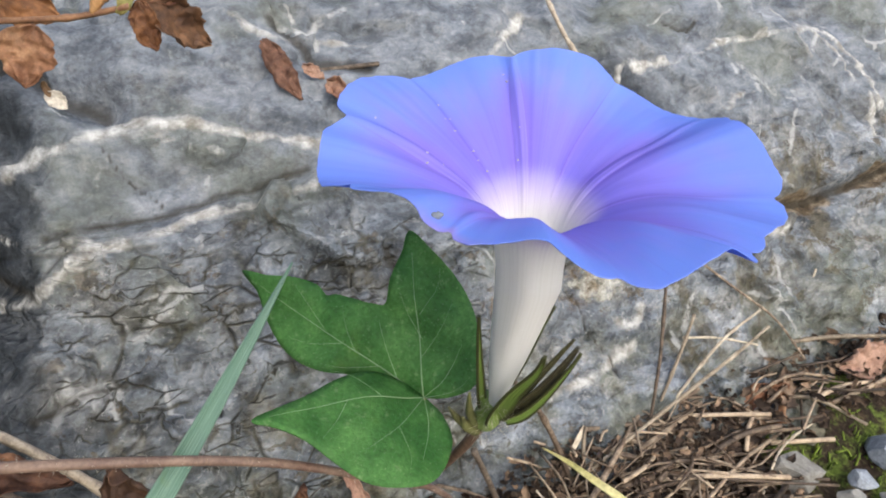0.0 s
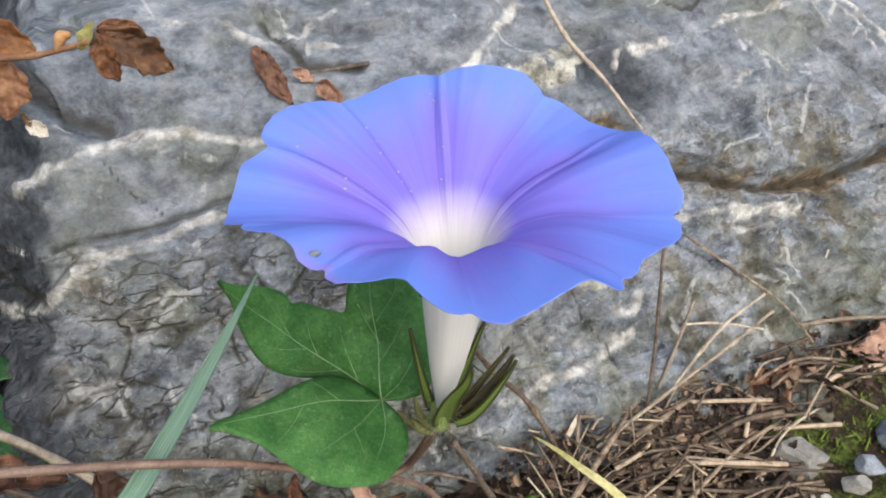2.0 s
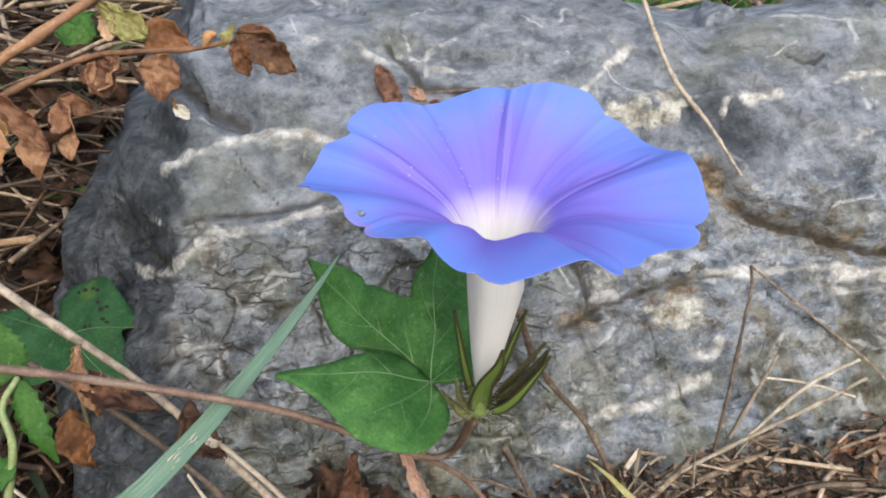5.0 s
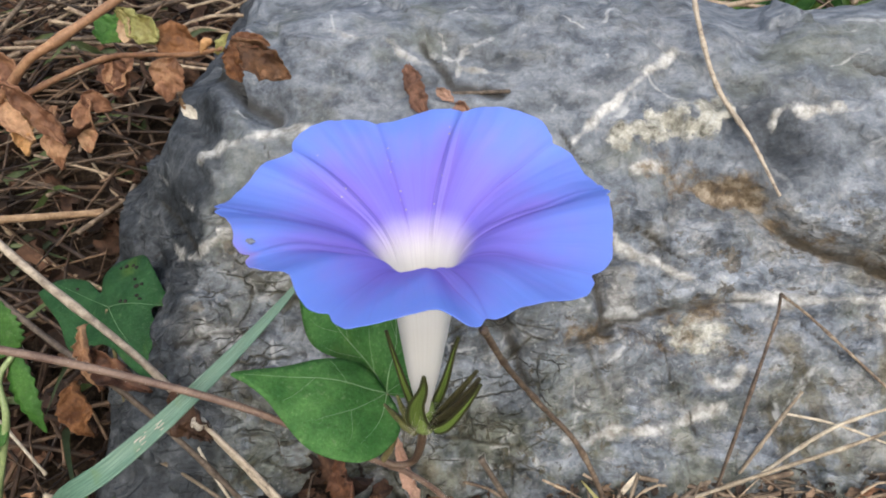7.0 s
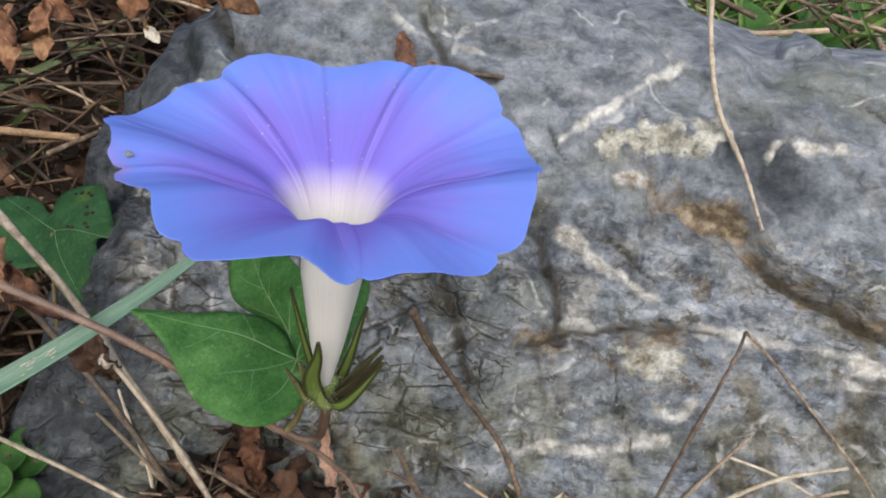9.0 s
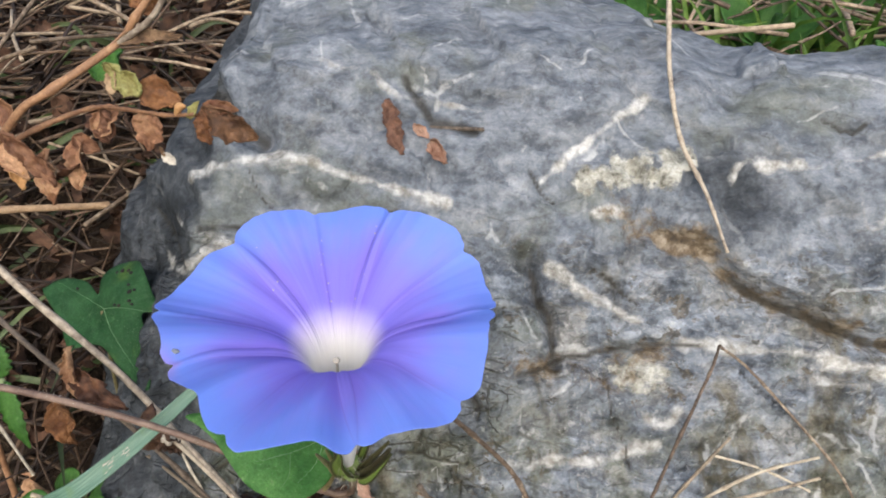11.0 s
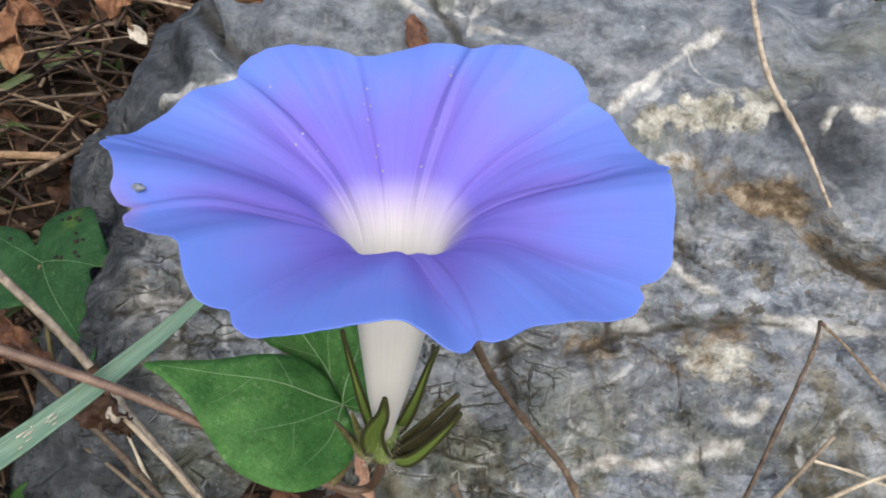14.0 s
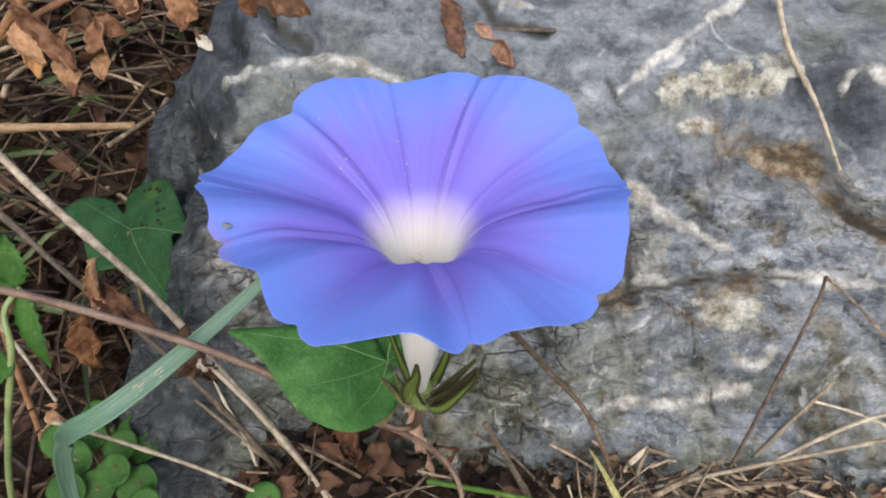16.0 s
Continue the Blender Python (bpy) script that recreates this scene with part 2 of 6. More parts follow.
def rock_material():
    n = Nodes("limestone")
    turn = n.t.nodes.new("ShaderNodeMapping")            # x along the boulder, y into it
    n.put(turn.inputs["Vector"], n.co)
    turn.inputs["Rotation"].default_value = (0, 0, radians(-31))
    n.co = turn.outputs[0]
    swirl = n.mix(0.007, n.co, n.noise(20, 4, 0.6, out="Color"), "ADD")
    fabric = n.scaled(1.0, 1.45, 1.45, swirl)
    big = n.noise(12, 4, 0.55)
    blot = n.noise(30, 6, 0.58, vec=fabric)
    mid = n.noise(85, 6, 0.66, vec=fabric)
    fine = n.noise(330, 5, 0.62)
    grain = n.noise(950, 3, 0.6)
    low, pale = n.attr("low"), n.attr("pale")
    k = n.math("ADD", n.math("MULTIPLY", blot, 0.36), n.math("ADD", n.math("MULTIPLY", mid, 0.38), n.math("MULTIPLY", fine, 0.26)))
    tone = n.ramp(k, (0.37, (0.020, 0.025, 0.032)), (0.44, (0.078, 0.090, 0.110)), (0.50, (0.150, 0.170, 0.198)), (0.57, (0.236, 0.257, 0.286)), (0.66, (0.395, 0.412, 0.425)))
    warm = n.ramp(n.math("ADD", n.math("MULTIPLY", fine, 0.4), n.math("MULTIPLY", mid, 0.6)),
                  (0.37, (0.040, 0.034, 0.024)), (0.5, (0.140, 0.126, 0.098)), (0.64, (0.34, 0.32, 0.27)))
    col = n.mix(n.math("MULTIPLY", n.span(n.noise(40, 6, 0.68), 0.48, 0.64), n.math("ADD", n.math("MULTIPLY", low, 0.45), 0.10)), tone, warm)
    col = n.mix(n.span(big, 0.42, 0.66, 0.0, 0.22), col, (0.165, 0.182, 0.202))
    # split faces, each with its own shade
    facet = 0.5
    for scale, share, jag in ((52, 0.36, 0.16), (125, 0.36, 0.18), (290, 0.28, 0.20)):
        jagged = n.scaled(0.75, 1.3, 1.3, n.mix(jag / scale, n.co, n.noise(scale * 1.8, 4, 0.6, out="Color"), "ADD"))
        cell = n.voronoi(scale, "F1", jagged, "Color")
        facet = n.math("ADD", facet, n.math("MULTIPLY", n.math("SUBTRACT", cell, 0.5), share))
    col = n.mix(n.math("ADD", n.math("MULTIPLY", low, 0.45), 0.35), col, n.ramp(facet, (0.24, 0.48), (0.5, 1.04), (0.76, 1.65)), "MULTIPLY")
    # the smooth weathered upper face is a duller grey, the cracked lower one darker and olive
    col = n.mix(n.math("MULTIPLY", n.math("SUBTRACT", 1.0, low), 0.38), col, n.ramp(mid, (0.40, (0.085, 0.096, 0.112)), (0.60, (0.190, 0.200, 0.212))))
    col = n.mix(n.math("MULTIPLY", n.attr("crackle"), 0.36), col, n.ramp(mid, (0.40, (0.036, 0.037, 0.030)), (0.60, (0.125, 0.126, 0.110))))
    # greenish film of algae in patches
    col = n.mix(n.math("MULTIPLY", n.span(n.noise(24, 4, 0.6, 0.4), 0.50, 0.68), 0.40), col, (0.098, 0.105, 0.056))
    # rough lower part: pale crystals and buff patches
    crystal = n.ramp(n.noise(230, 5, 0.7), (0.34, (0.10, 0.092, 0.075)), (0.48, (0.26, 0.25, 0.23)), (0.62, (0.43, 0.426, 0.41)))
    col = n.mix(n.math("MULTIPLY", pale, n.span(n.noise(48, 6, 0.72, vec=fabric), 0.50, 0.64, 0, 0.50)), col, crystal)
    flecks = n.math("MULTIPLY", n.span(n.noise(140, 5, 0.70, vec=fabric), 0.58, 0.68), n.math("ADD", n.math("MULTIPLY", low, 0.6), 0.25))
    col = n.mix(n.math("MULTIPLY", flecks, 0.6), col, (0.33, 0.328, 0.315))
    col = n.mix(n.math("MULTIPLY", n.span(n.noise(400, 4, 0.65), 0.61, 0.69, 0, 0.5), low), col, (0.38, 0.38, 0.365))
    # small pockets of brown dirt, and algae where the foot stays damp
    pocket = n.noise(62, 6, 0.72, vec=fabric)
    col = n.mix(n.math("MULTIPLY", n.span(pocket, 0.575, 0.615), n.math("ADD", n.math("MULTIPLY", low, 0.60), 0.15)), col, n.mix(n.span(fine, 0.4, 0.6), (0.040, 0.032, 0.020), (0.120, 0.098, 0.066)))
    damp = n.math("MULTIPLY", n.attr("damp"), n.span(n.noise(36, 6, 0.7), 0.40, 0.58))
    col = n.mix(n.math("MULTIPLY", damp, 0.62), col, n.mix(n.span(mid, 0.38, 0.62), (0.050, 0.056, 0.034), (0.150, 0.158, 0.115)))
    # brown and olive smears running down the face
    smear = n.noise(21, 6, 0.68, 0.3, vec=n.scaled(1.7, 0.8, 0.8, swirl))
    col = n.mix(n.math("MULTIPLY", n.span(smear, 0.53, 0.66), n.math("ADD", n.math("MULTIPLY", low, 0.55), 0.25)), col, n.ramp(mid, (0.40, (0.036, 0.031, 0.019)), (0.62, (0.135, 0.118, 0.078))))
    # thin straight veinlets
    for scale, deg, seed in ((11, 24, 0.3), (17, -38, 3.1)):
        lay = n.t.nodes.new("ShaderNodeMapping")
        n.put(lay.inputs["Vector"], n.mix(0.010, n.co, n.noise(38, 3, 0.6, out="Color"), "ADD"))
        lay.inputs["Rotation"].default_value = (seed, radians(deg), seed)
        vl = n.voronoi(scale, vec=lay.outputs[0])
        col = n.mix(n.math("MULTIPLY", n.span(vl, 0.016, 0.004, 0, 0.5), n.span(n.noise(30 + scale, 4, 0.65), 0.52, 0.60)), col, (0.47, 0.475, 0.465))
    # dark cracks between blocks, broken off here and there
    slit = 0.0
    for scale, wide, lo in ((17, 0.030, 0.44), (36, 0.036, 0.47), (74, 0.034, 0.54)):
        cr = n.voronoi(scale, vec=n.scaled(0.8, 1.25, 1.25, n.mix(0.12 / scale, n.co, n.noise(scale * 1.5, 3, 0.5, out="Color"), "ADD")))
        line = n.math("MULTIPLY", n.span(cr, wide, 0.0), n.span(n.noise(24 + scale * 0.6, 3), lo, lo + 0.12))
        slit = n.math("MAXIMUM", slit, line)
    slit = n.math("MULTIPLY", slit, n.math("SUBTRACT", n.math("ADD", n.math("MULTIPLY", low, 0.68), 0.22), n.math("MULTIPLY", pale, 0.48)))
    # the close network of cracks over the lower face
    for scale, wide, seed in ((44, 0.030, 0.0), (92, 0.042, 0.7)):
        lay = n.t.nodes.new("ShaderNodeMapping")
        n.put(lay.inputs["Vector"], n.mix(0.10 / scale, n.co, n.noise(scale * 2.2, 3, 0.5, out="Color"), "ADD"))
        lay.inputs["Rotation"].default_value = (0, 0.45 + seed, 0)
        lay.inputs["Scale"].default_value = (0.6, 1.2, 1.5)
        net = n.voronoi(scale, vec=lay.outputs[0])
        slit = n.math("MAXIMUM", slit, n.math("MULTIPLY", n.math("MULTIPLY", n.span(net, wide, 0.0), n.attr("crackle")), n.span(n.noise(60 + 40 * seed, 3), 0.44, 0.58, 0.0, 0.9)))
    col = n.mix(n.math("MULTIPLY", slit, 0.92), col, n.mix(n.span(fine, 0.4, 0.6), (0.018, 0.016, 0.010), (0.060, 0.054, 0.034)))
    # the broken side face and the hollow: shade painted in as dark blue-grey
    face = n.attr("painted_shade")
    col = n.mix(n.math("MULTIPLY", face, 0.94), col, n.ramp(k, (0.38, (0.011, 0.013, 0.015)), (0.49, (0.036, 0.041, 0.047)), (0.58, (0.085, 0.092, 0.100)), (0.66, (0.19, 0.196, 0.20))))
    # calcite veins
    edge = n.math("ADD", n.attr("vein"), n.math("ADD", n.math("MULTIPLY", n.math("SUBTRACT", n.noise(150, 4, 0.6), 0.5), 0.0042), n.math("MULTIPLY", n.math("SUBTRACT", n.noise(48, 2, 0.5), 0.52), 0.0062)))
    calc = n.ramp(n.noise(210, 4, 0.6), (0.33, (0.20, 0.185, 0.155)), (0.48, (0.36, 0.352, 0.325)), (0.64, (0.57, 0.565, 0.54)))
    col = n.mix(n.span(edge, 0.0012, -0.0010, 0, 0.9), col, calc)
    # pale crust on the lumps
    crust = n.ramp(n.noise(170, 5, 0.68), (0.34, (0.10, 0.09, 0.065)), (0.48, (0.30, 0.292, 0.245)), (0.62, (0.49, 0.482, 0.43)))
    col = n.mix(n.span(n.math("ADD", n.attr("crust"), n.math("MULTIPLY", n.math("SUBTRACT", n.noise(110, 4, 0.7), 0.5), 1.3)), 0.35, 0.6, 0, 0.92), col, crust)
    # rust-brown deposit
    rust = n.ramp(n.noise(190, 5, 0.65), (0.34, (0.040, 0.026, 0.013)), (0.5, (0.125, 0.088, 0.048)), (0.66, (0.29, 0.24, 0.175)))
    col = n.mix(n.span(n.math("ADD", n.attr("stain"), n.math("MULTIPLY", n.math("SUBTRACT", n.noise(60, 6, 0.72), 0.5), 1.9)), 0.34, 0.68, 0, 0.88), col, rust)
    # dirt lodged in the cracks; below the ledge its shade is painted in too
    col = n.mix(n.span(n.attr("dirt"), 0.25, 0.8, 0, 0.85), col, (0.026, 0.022, 0.015))
    col = n.mix(0.34, col, n.ramp(grain, (0.3, 0.65), (0.7, 1.3)), "MULTIPLY")
    h = n.math("ADD", n.math("MULTIPLY", fine, 0.4), n.math("ADD", n.math("MULTIPLY", facet, 0.55), n.math("SUBTRACT", n.math("MULTIPLY", mid, n.math("ADD", n.math("MULTIPLY", low, 0.6), 0.55)), n.math("MULTIPLY", slit, 0.35))))
    nor = n.bump(grain, 0.2, 0.0004, n.bump(h, 0.75, 0.0042))
    return n.done(col, n.span(fine, 0.3, 0.7, 0.60, 0.85), nor, spec=0.18)


def petal_material():
    n = Nodes("petal")
    sr, band, ang = n.attr("reach"), n.attr("band"), n.attr("angle")
    streak = n.noise(1.0, 4, 0.6, vec=n.combine(n.math("MULTIPLY", ang, 40.0), n.math("MULTIPLY", sr, 2.0)))
    wide = n.noise(1.0, 2, 0.5, vec=n.combine(n.math("MULTIPLY", ang, 4.0), n.math("MULTIPLY", sr, 2.5), 4.0))
    blue = n.mix(n.span(wide, 0.35, 0.65), (0.222, 0.305, 0.82), (0.262, 0.290, 0.81))
    blue = n.mix(n.span(sr, 0.55, 1.0, 0, 0.65), blue, (0.172, 0.325, 0.82))
    blue = n.mix(n.span(sr, 0.12, 0.72), (0.268, 0.240, 0.79), blue)
    # each fold is a long wedge, wide at the throat and pointed at the rim, with violet flanks
    w = n.math("ADD", n.math("MULTIPLY", n.math("SUBTRACT", 1.0, sr), 0.16), 0.010)
    out = n.math("SUBTRACT", band, w)
    flank = n.math("MULTIPLY", n.span(out, 0.34, 0.0), n.span(sr, 0.97, 0.40))
    col = n.mix(n.math("MULTIPLY", flank, 0.60), blue, (0.245, 0.165, 0.66))
    inner = n.math("MULTIPLY", n.span(sr, 0.70, 0.22), n.span(streak, 0.35, 0.65, 0.4, 0.95))
    col = n.mix(n.math("MULTIPLY", inner, 0.42), col, (0.260, 0.185, 0.66))
    wedge = n.math("MULTIPLY", n.span(out, 0.012, -0.012), n.span(sr, 1.0, 0.4, 0.2, 0.5))
    col = n.mix(wedge, col, n.mix(n.span(sr, 0.3, 0.85), (0.300, 0.255, 0.76), (0.225, 0.265, 0.76)))
    lines = n.math("MULTIPLY", n.span(n.math("ABSOLUTE", out), 0.013, 0.0), n.span(sr, 1.0, 0.30, 0.25, 0.85))
    col = n.mix(n.math("MULTIPLY", lines, 0.42), col, (0.175, 0.085, 0.42))
    # seams between the folds: a thin dark crease with a violet shade about it
    far = n.math("SUBTRACT", 1.0, band)
    seam = n.math("MULTIPLY", n.span(far, 0.20, 0.0), n.span(sr, 0.98, 0.45))
    col = n.mix(n.math("MULTIPLY", seam, 0.36), col, (0.190, 0.120, 0.55))
    crease = n.math("MULTIPLY", n.span(far, 0.014, 0.0), n.span(sr, 1.0, 0.45, 0.3, 0.85))
    col = n.mix(n.math("MULTIPLY", crease, 0.55), col, (0.170, 0.080, 0.42))
    col = n.mix(n.span(streak, 0.54, 0.76, 0, 0.15), col, (0.15, 0.13, 0.57))
    throat = n.math("ADD", sr, n.math("MULTIPLY", n.math("SUBTRACT", streak, 0.5), 0.14))
    col = n.mix(n.span(throat, 0.06, -0.12), col, (0.62, 0.55, 0.76))
    col = n.mix(n.span(throat, -0.06, -0.19), col, (0.83, 0.82, 0.80))
    stripe = n.math("MULTIPLY", n.span(streak, 0.48, 0.66, 0, 0.35), n.span(sr, 0.05, -0.15))
    col = n.mix(stripe, col, (0.66, 0.65, 0.58))
    pink = n.math("MULTIPLY", n.attr("blush"), n.span(sr, 0.88, 1.0))
    col = n.mix(n.math("MULTIPLY", pink, 0.35), col, (0.55, 0.24, 0.50))
    h = n.math("ADD", n.math("MULTIPLY", streak, 0.5), n.math("MULTIPLY", n.span(out, 0.03, -0.03), 0.4))
    nor = n.bump(n.noise(2200, 2), 0.08, 0.0002, n.bump(h, 0.22, 0.0005))
    return n.done(col, 0.62, nor, 0.44, spec=0.15)


def green_material(name, dark, light, veins=(0.20, 0.30, 0.14), glow=0.22, gloss=0.42, spot=0.25):
    n = Nodes(name)
    col = n.mix(n.span(n.noise(130, 4, 0.6), 0.35, 0.68), dark, light)
    col = n.mix(n.math("MULTIPLY", n.span(n.noise(420, 3, 0.6), 0.60, 0.74), spot), col, veins)
    col = n.mix(n.span(n.noise(48, 4, 0.6), 0.60, 0.76, 0, 0.40), col, (0.150, 0.215, 0.032))
    net = n.voronoi(820)
    col = n.mix(n.span(net, 0.05, 0.0, 0, 0.07), col, veins)
    col = n.mix(n.span(n.voronoi(900, "F1"), 0.13, 0.08, 0, 0.5), col, veins)
    col = n.mix(n.span(n.voronoi(480, "F1"), 0.12, 0.07, 0, 0.6), col, (0.012, 0.040, 0.010))
    col = n.mix(0.5, col, n.ramp(n.noise(1100, 5, 0.72), (0.33, 0.42), (0.67, 1.55)), "MULTIPLY")
    col = n.mix(n.span(n.voronoi(1500, "F1"), 0.10, 0.05, 0, 0.55), col, (0.30, 0.40, 0.22))
    col = n.mix(n.span(n.noise(75, 5, 0.7), 0.52, 0.70, 0, 0.45), col, n.mix(0.5, col, (0.02, 0.07, 0.015)))
    nor = n.bump(n.noise(1300, 4, 0.7), 0.30, 0.0004, n.bump(n.math("ADD", n.math("MULTIPLY", n.span(net, 0, 0.12), 0.4), n.noise(260, 3)), 0.3, 0.0007))
    return n.done(col, n.span(n.noise(300, 3), 0.3, 0.7, gloss, gloss + 0.2), nor, glow, n.mix(0.5, col, (0.12, 0.26, 0.03)), spec=0.2)


def plain_material(name, stops, scale, rough=0.7, stretch=(1, 1, 1), relief=0.4, depth=0.0005, vary=0.3, island=False, glow=0.0, spec=0.4):
    """Uneven colour along a grain; each object, or each loose piece, has its own shade."""
    n = Nodes(name)
    g = n.noise(scale, 5, 0.65, 0.3, vec=n.scaled(*stretch))
    k = n.math("ADD", n.math("MULTIPLY", g, 0.72), n.math("MULTIPLY", n.rand(island), 0.28))
    col = n.ramp(k, *stops)
    col = n.mix(vary, col, n.ramp(n.rand(island), (0.0, 0.45), (1.0, 1.25)), "MULTIPLY")
    col = n.mix(n.span(n.noise(scale * 3.1, 4, 0.7), 0.58, 0.75, 0, 0.5), col, n.mix(0.6, col, (0.03, 0.024, 0.016)))
    col = n.mix(0.45, col, n.ramp(n.noise(scale * 8, 4, 0.7), (0.32, 0.45), (0.68, 1.45)), "MULTIPLY")
    return n.done(col, rough, n.bump(n.math("ADD", g, n.math("MULTIPLY", n.noise(scale * 4, 4, 0.65), 0.55)), relief, depth), glow, spec=spec)


def blade_material():
    n = Nodes("grass_blade")
    ln = n.noise(1.0, 3, 0.6, vec=n.combine(n.math("MULTIPLY", n.attr("across"), 9.0), n.math("MULTIPLY", n.attr("along"), 3.0)))
    col = n.ramp(ln, (0.3, (0.060, 0.125, 0.085)), (0.5, (0.095, 0.185, 0.130)), (0.7, (0.17, 0.27, 0.20)))
    col = n.mix(n.span(n.noise(160, 3), 0.6, 0.75, 0, 0.4), col, (0.10, 0.17, 0.06))
    return n.done(col, 0.5, n.bump(ln, 0.3, 0.0004), 0.2)


def soil_material():
    n = Nodes("soil")
    g = n.noise(90, 6, 0.7)
    f = n.noise(600, 5, 0.7)
    col = n.ramp(n.math("ADD", n.math("MULTIPLY", g, 0.5), n.math("MULTIPLY", f, 0.5)),
                 (0.32, (0.010, 0.007, 0.005)), (0.5, (0.036, 0.024, 0.016)), (0.62, (0.11, 0.075, 0.047)), (0.74, (0.24, 0.19, 0.13)))
    moss = n.math("MULTIPLY", n.attr("moss"), n.span(n.noise(75, 5, 0.7), 0.42, 0.6))
    col = n.mix(moss, col, n.ramp(f, (0.35, (0.055, 0.085, 0.012)), (0.65, (0.17, 0.23, 0.04))))
    return n.done(col, 0.95, n.bump(n.math("ADD", f, g), 0.9, 0.004), spec=0.2)


ROCK = rock_material()
PETAL = petal_material()
LEAF = green_material("vine_leaf", (0.030, 0.112, 0.024), (0.074, 0.198, 0.050), veins=(0.26, 0.37, 0.18), glow=0.3, gloss=0.5, spot=0.4)
# vine leaf green once more, darkened by shade put into the colour
LEAF_SHADED = green_material("shaded_leaf", (0.013, 0.054, 0.018), (0.026, 0.086, 0.030), glow=0.15, gloss=0.6)
LEAF_YOUNG = green_material("young_leaf", (0.028, 0.092, 0.016), (0.054, 0.140, 0.026), glow=0.25)
VEIN = plain_material("leaf_vein", ((0.3, (0.13, 0.23, 0.10)), (0.7, (0.24, 0.36, 0.19))), 200, 0.5, vary=0.1)


def sepal_material():
    n = Nodes("sepal")
    ac, al = n.attr("across"), n.attr("along")
    g = n.noise(1.0, 4, 0.6, vec=n.combine(n.math("MULTIPLY", ac, 5.0), n.math("MULTIPLY", al, 3.0)))
    col = n.ramp(g, (0.3, (0.090, 0.145, 0.030)), (0.7, (0.200, 0.290, 0.070)))
    rim = n.span(n.math("ADD", n.math("ABSOLUTE", ac), n.math("MULTIPLY", n.math("SUBTRACT", g, 0.5), 0.6)), 0.68, 0.95)
    tip = n.span(n.math("ADD", al, n.math("MULTIPLY", n.math("SUBTRACT", g, 0.5), 0.2)), 0.74, 0.96)
    col = n.mix(n.math("MULTIPLY", n.math("MAXIMUM", rim, tip), 0.85), col, (0.030, 0.022, 0.014))
    return n.done(col, 0.55, n.bump(g, 0.4, 0.0004), 0.15, spec=0.25)


SEPAL = sepal_material()
SEPAL_DARK = plain_material("sepal_edge", ((0.3, (0.020, 0.016, 0.009)), (0.5, (0.052, 0.050, 0.020)), (0.7, (0.115, 0.120, 0.042))), 300, 0.6, vary=0.1)
VINE = plain_material("vine_bark", ((0.3, (0.034, 0.019, 0.014)), (0.5, (0.090, 0.052, 0.039)), (0.7, (0.17, 0.115, 0.085))), 160, 0.55, vary=0.15)
VINE_DARK = plain_material("flower_stalk", ((0.3, (0.030, 0.018, 0.012)), (0.5, (0.075, 0.045, 0.030)), (0.7, (0.13, 0.09, 0.06))), 200, 0.55, vary=0.1)
SEPAL_BASE = plain_material("calyx_green", ((0.3, (0.075, 0.120, 0.028)), (0.5, (0.140, 0.205, 0.050)), (0.7, (0.20, 0.27, 0.085))), 260, 0.6, vary=0.05, glow=0.1)
STALK_GREEN = plain_material("green_stalk", ((0.3, (0.060, 0.050, 0.020)), (0.5, (0.115, 0.095, 0.040)), (0.7, (0.17, 0.16, 0.07))), 160, 0.5, vary=0.1)
HAIR = plain_material("hair", ((0.3, (0.35, 0.33, 0.26)), (0.7, (0.6, 0.58, 0.5))), 100, 0.5, glow=0.3, vary=0.1)
BLADE = blade_material()
STRAW = plain_material("straw", ((0.28, (0.12, 0.090, 0.060)), (0.45, (0.25, 0.200, 0.140)), (0.64, (0.48, 0.42, 0.32))), 260, 0.6, relief=0.5)
STRAW_HEAP = plain_material("straw_heap", ((0.28, (0.032, 0.021, 0.014)), (0.46, (0.125, 0.086, 0.056)), (0.66, (0.36, 0.28, 0.195))), 260, 0.65, vary=0.6, island=True)
TWIG = plain_material("dry_twig", ((0.28, (0.060, 0.044, 0.032)), (0.46, (0.160, 0.124, 0.092)), (0.64, (0.38, 0.32, 0.245))), 330, 0.7, relief=0.6)
TWIG_DARK = plain_material("brown_twig", ((0.28, (0.035, 0.024, 0.016)), (0.48, (0.135, 0.095, 0.066)), (0.66, (0.36, 0.29, 0.21))), 300, 0.7, relief=0.6)
TWIG_RED = plain_material("red_stalk", ((0.28, (0.13, 0.060, 0.030)), (0.5, (0.29, 0.155, 0.080)), (0.7, (0.42, 0.28, 0.16))), 200, 0.6)
DRY = plain_material("withered_leaf", ((0.30, (0.040, 0.017, 0.010)), (0.44, (0.155, 0.068, 0.036)), (0.56, (0.290, 0.145, 0.078)), (0.70, (0.48, 0.29, 0.16))), 120, 0.65, relief=0.7, depth=0.0012, glow=0.3)
DRY_DARK = plain_material("dark_withered_leaf", ((0.28, (0.014, 0.008, 0.005)), (0.5, (0.058, 0.028, 0.015)), (0.7, (0.17, 0.085, 0.040))), 130, 0.7, relief=0.8, depth=0.0012, glow=0.1)
DRY_ORANGE = plain_material("orange_leaf", ((0.30, (0.105, 0.040, 0.015)), (0.48, (0.310, 0.140, 0.052)), (0.66, (0.52, 0.30, 0.13))), 130, 0.7, relief=0.8, depth=0.001, glow=0.2)
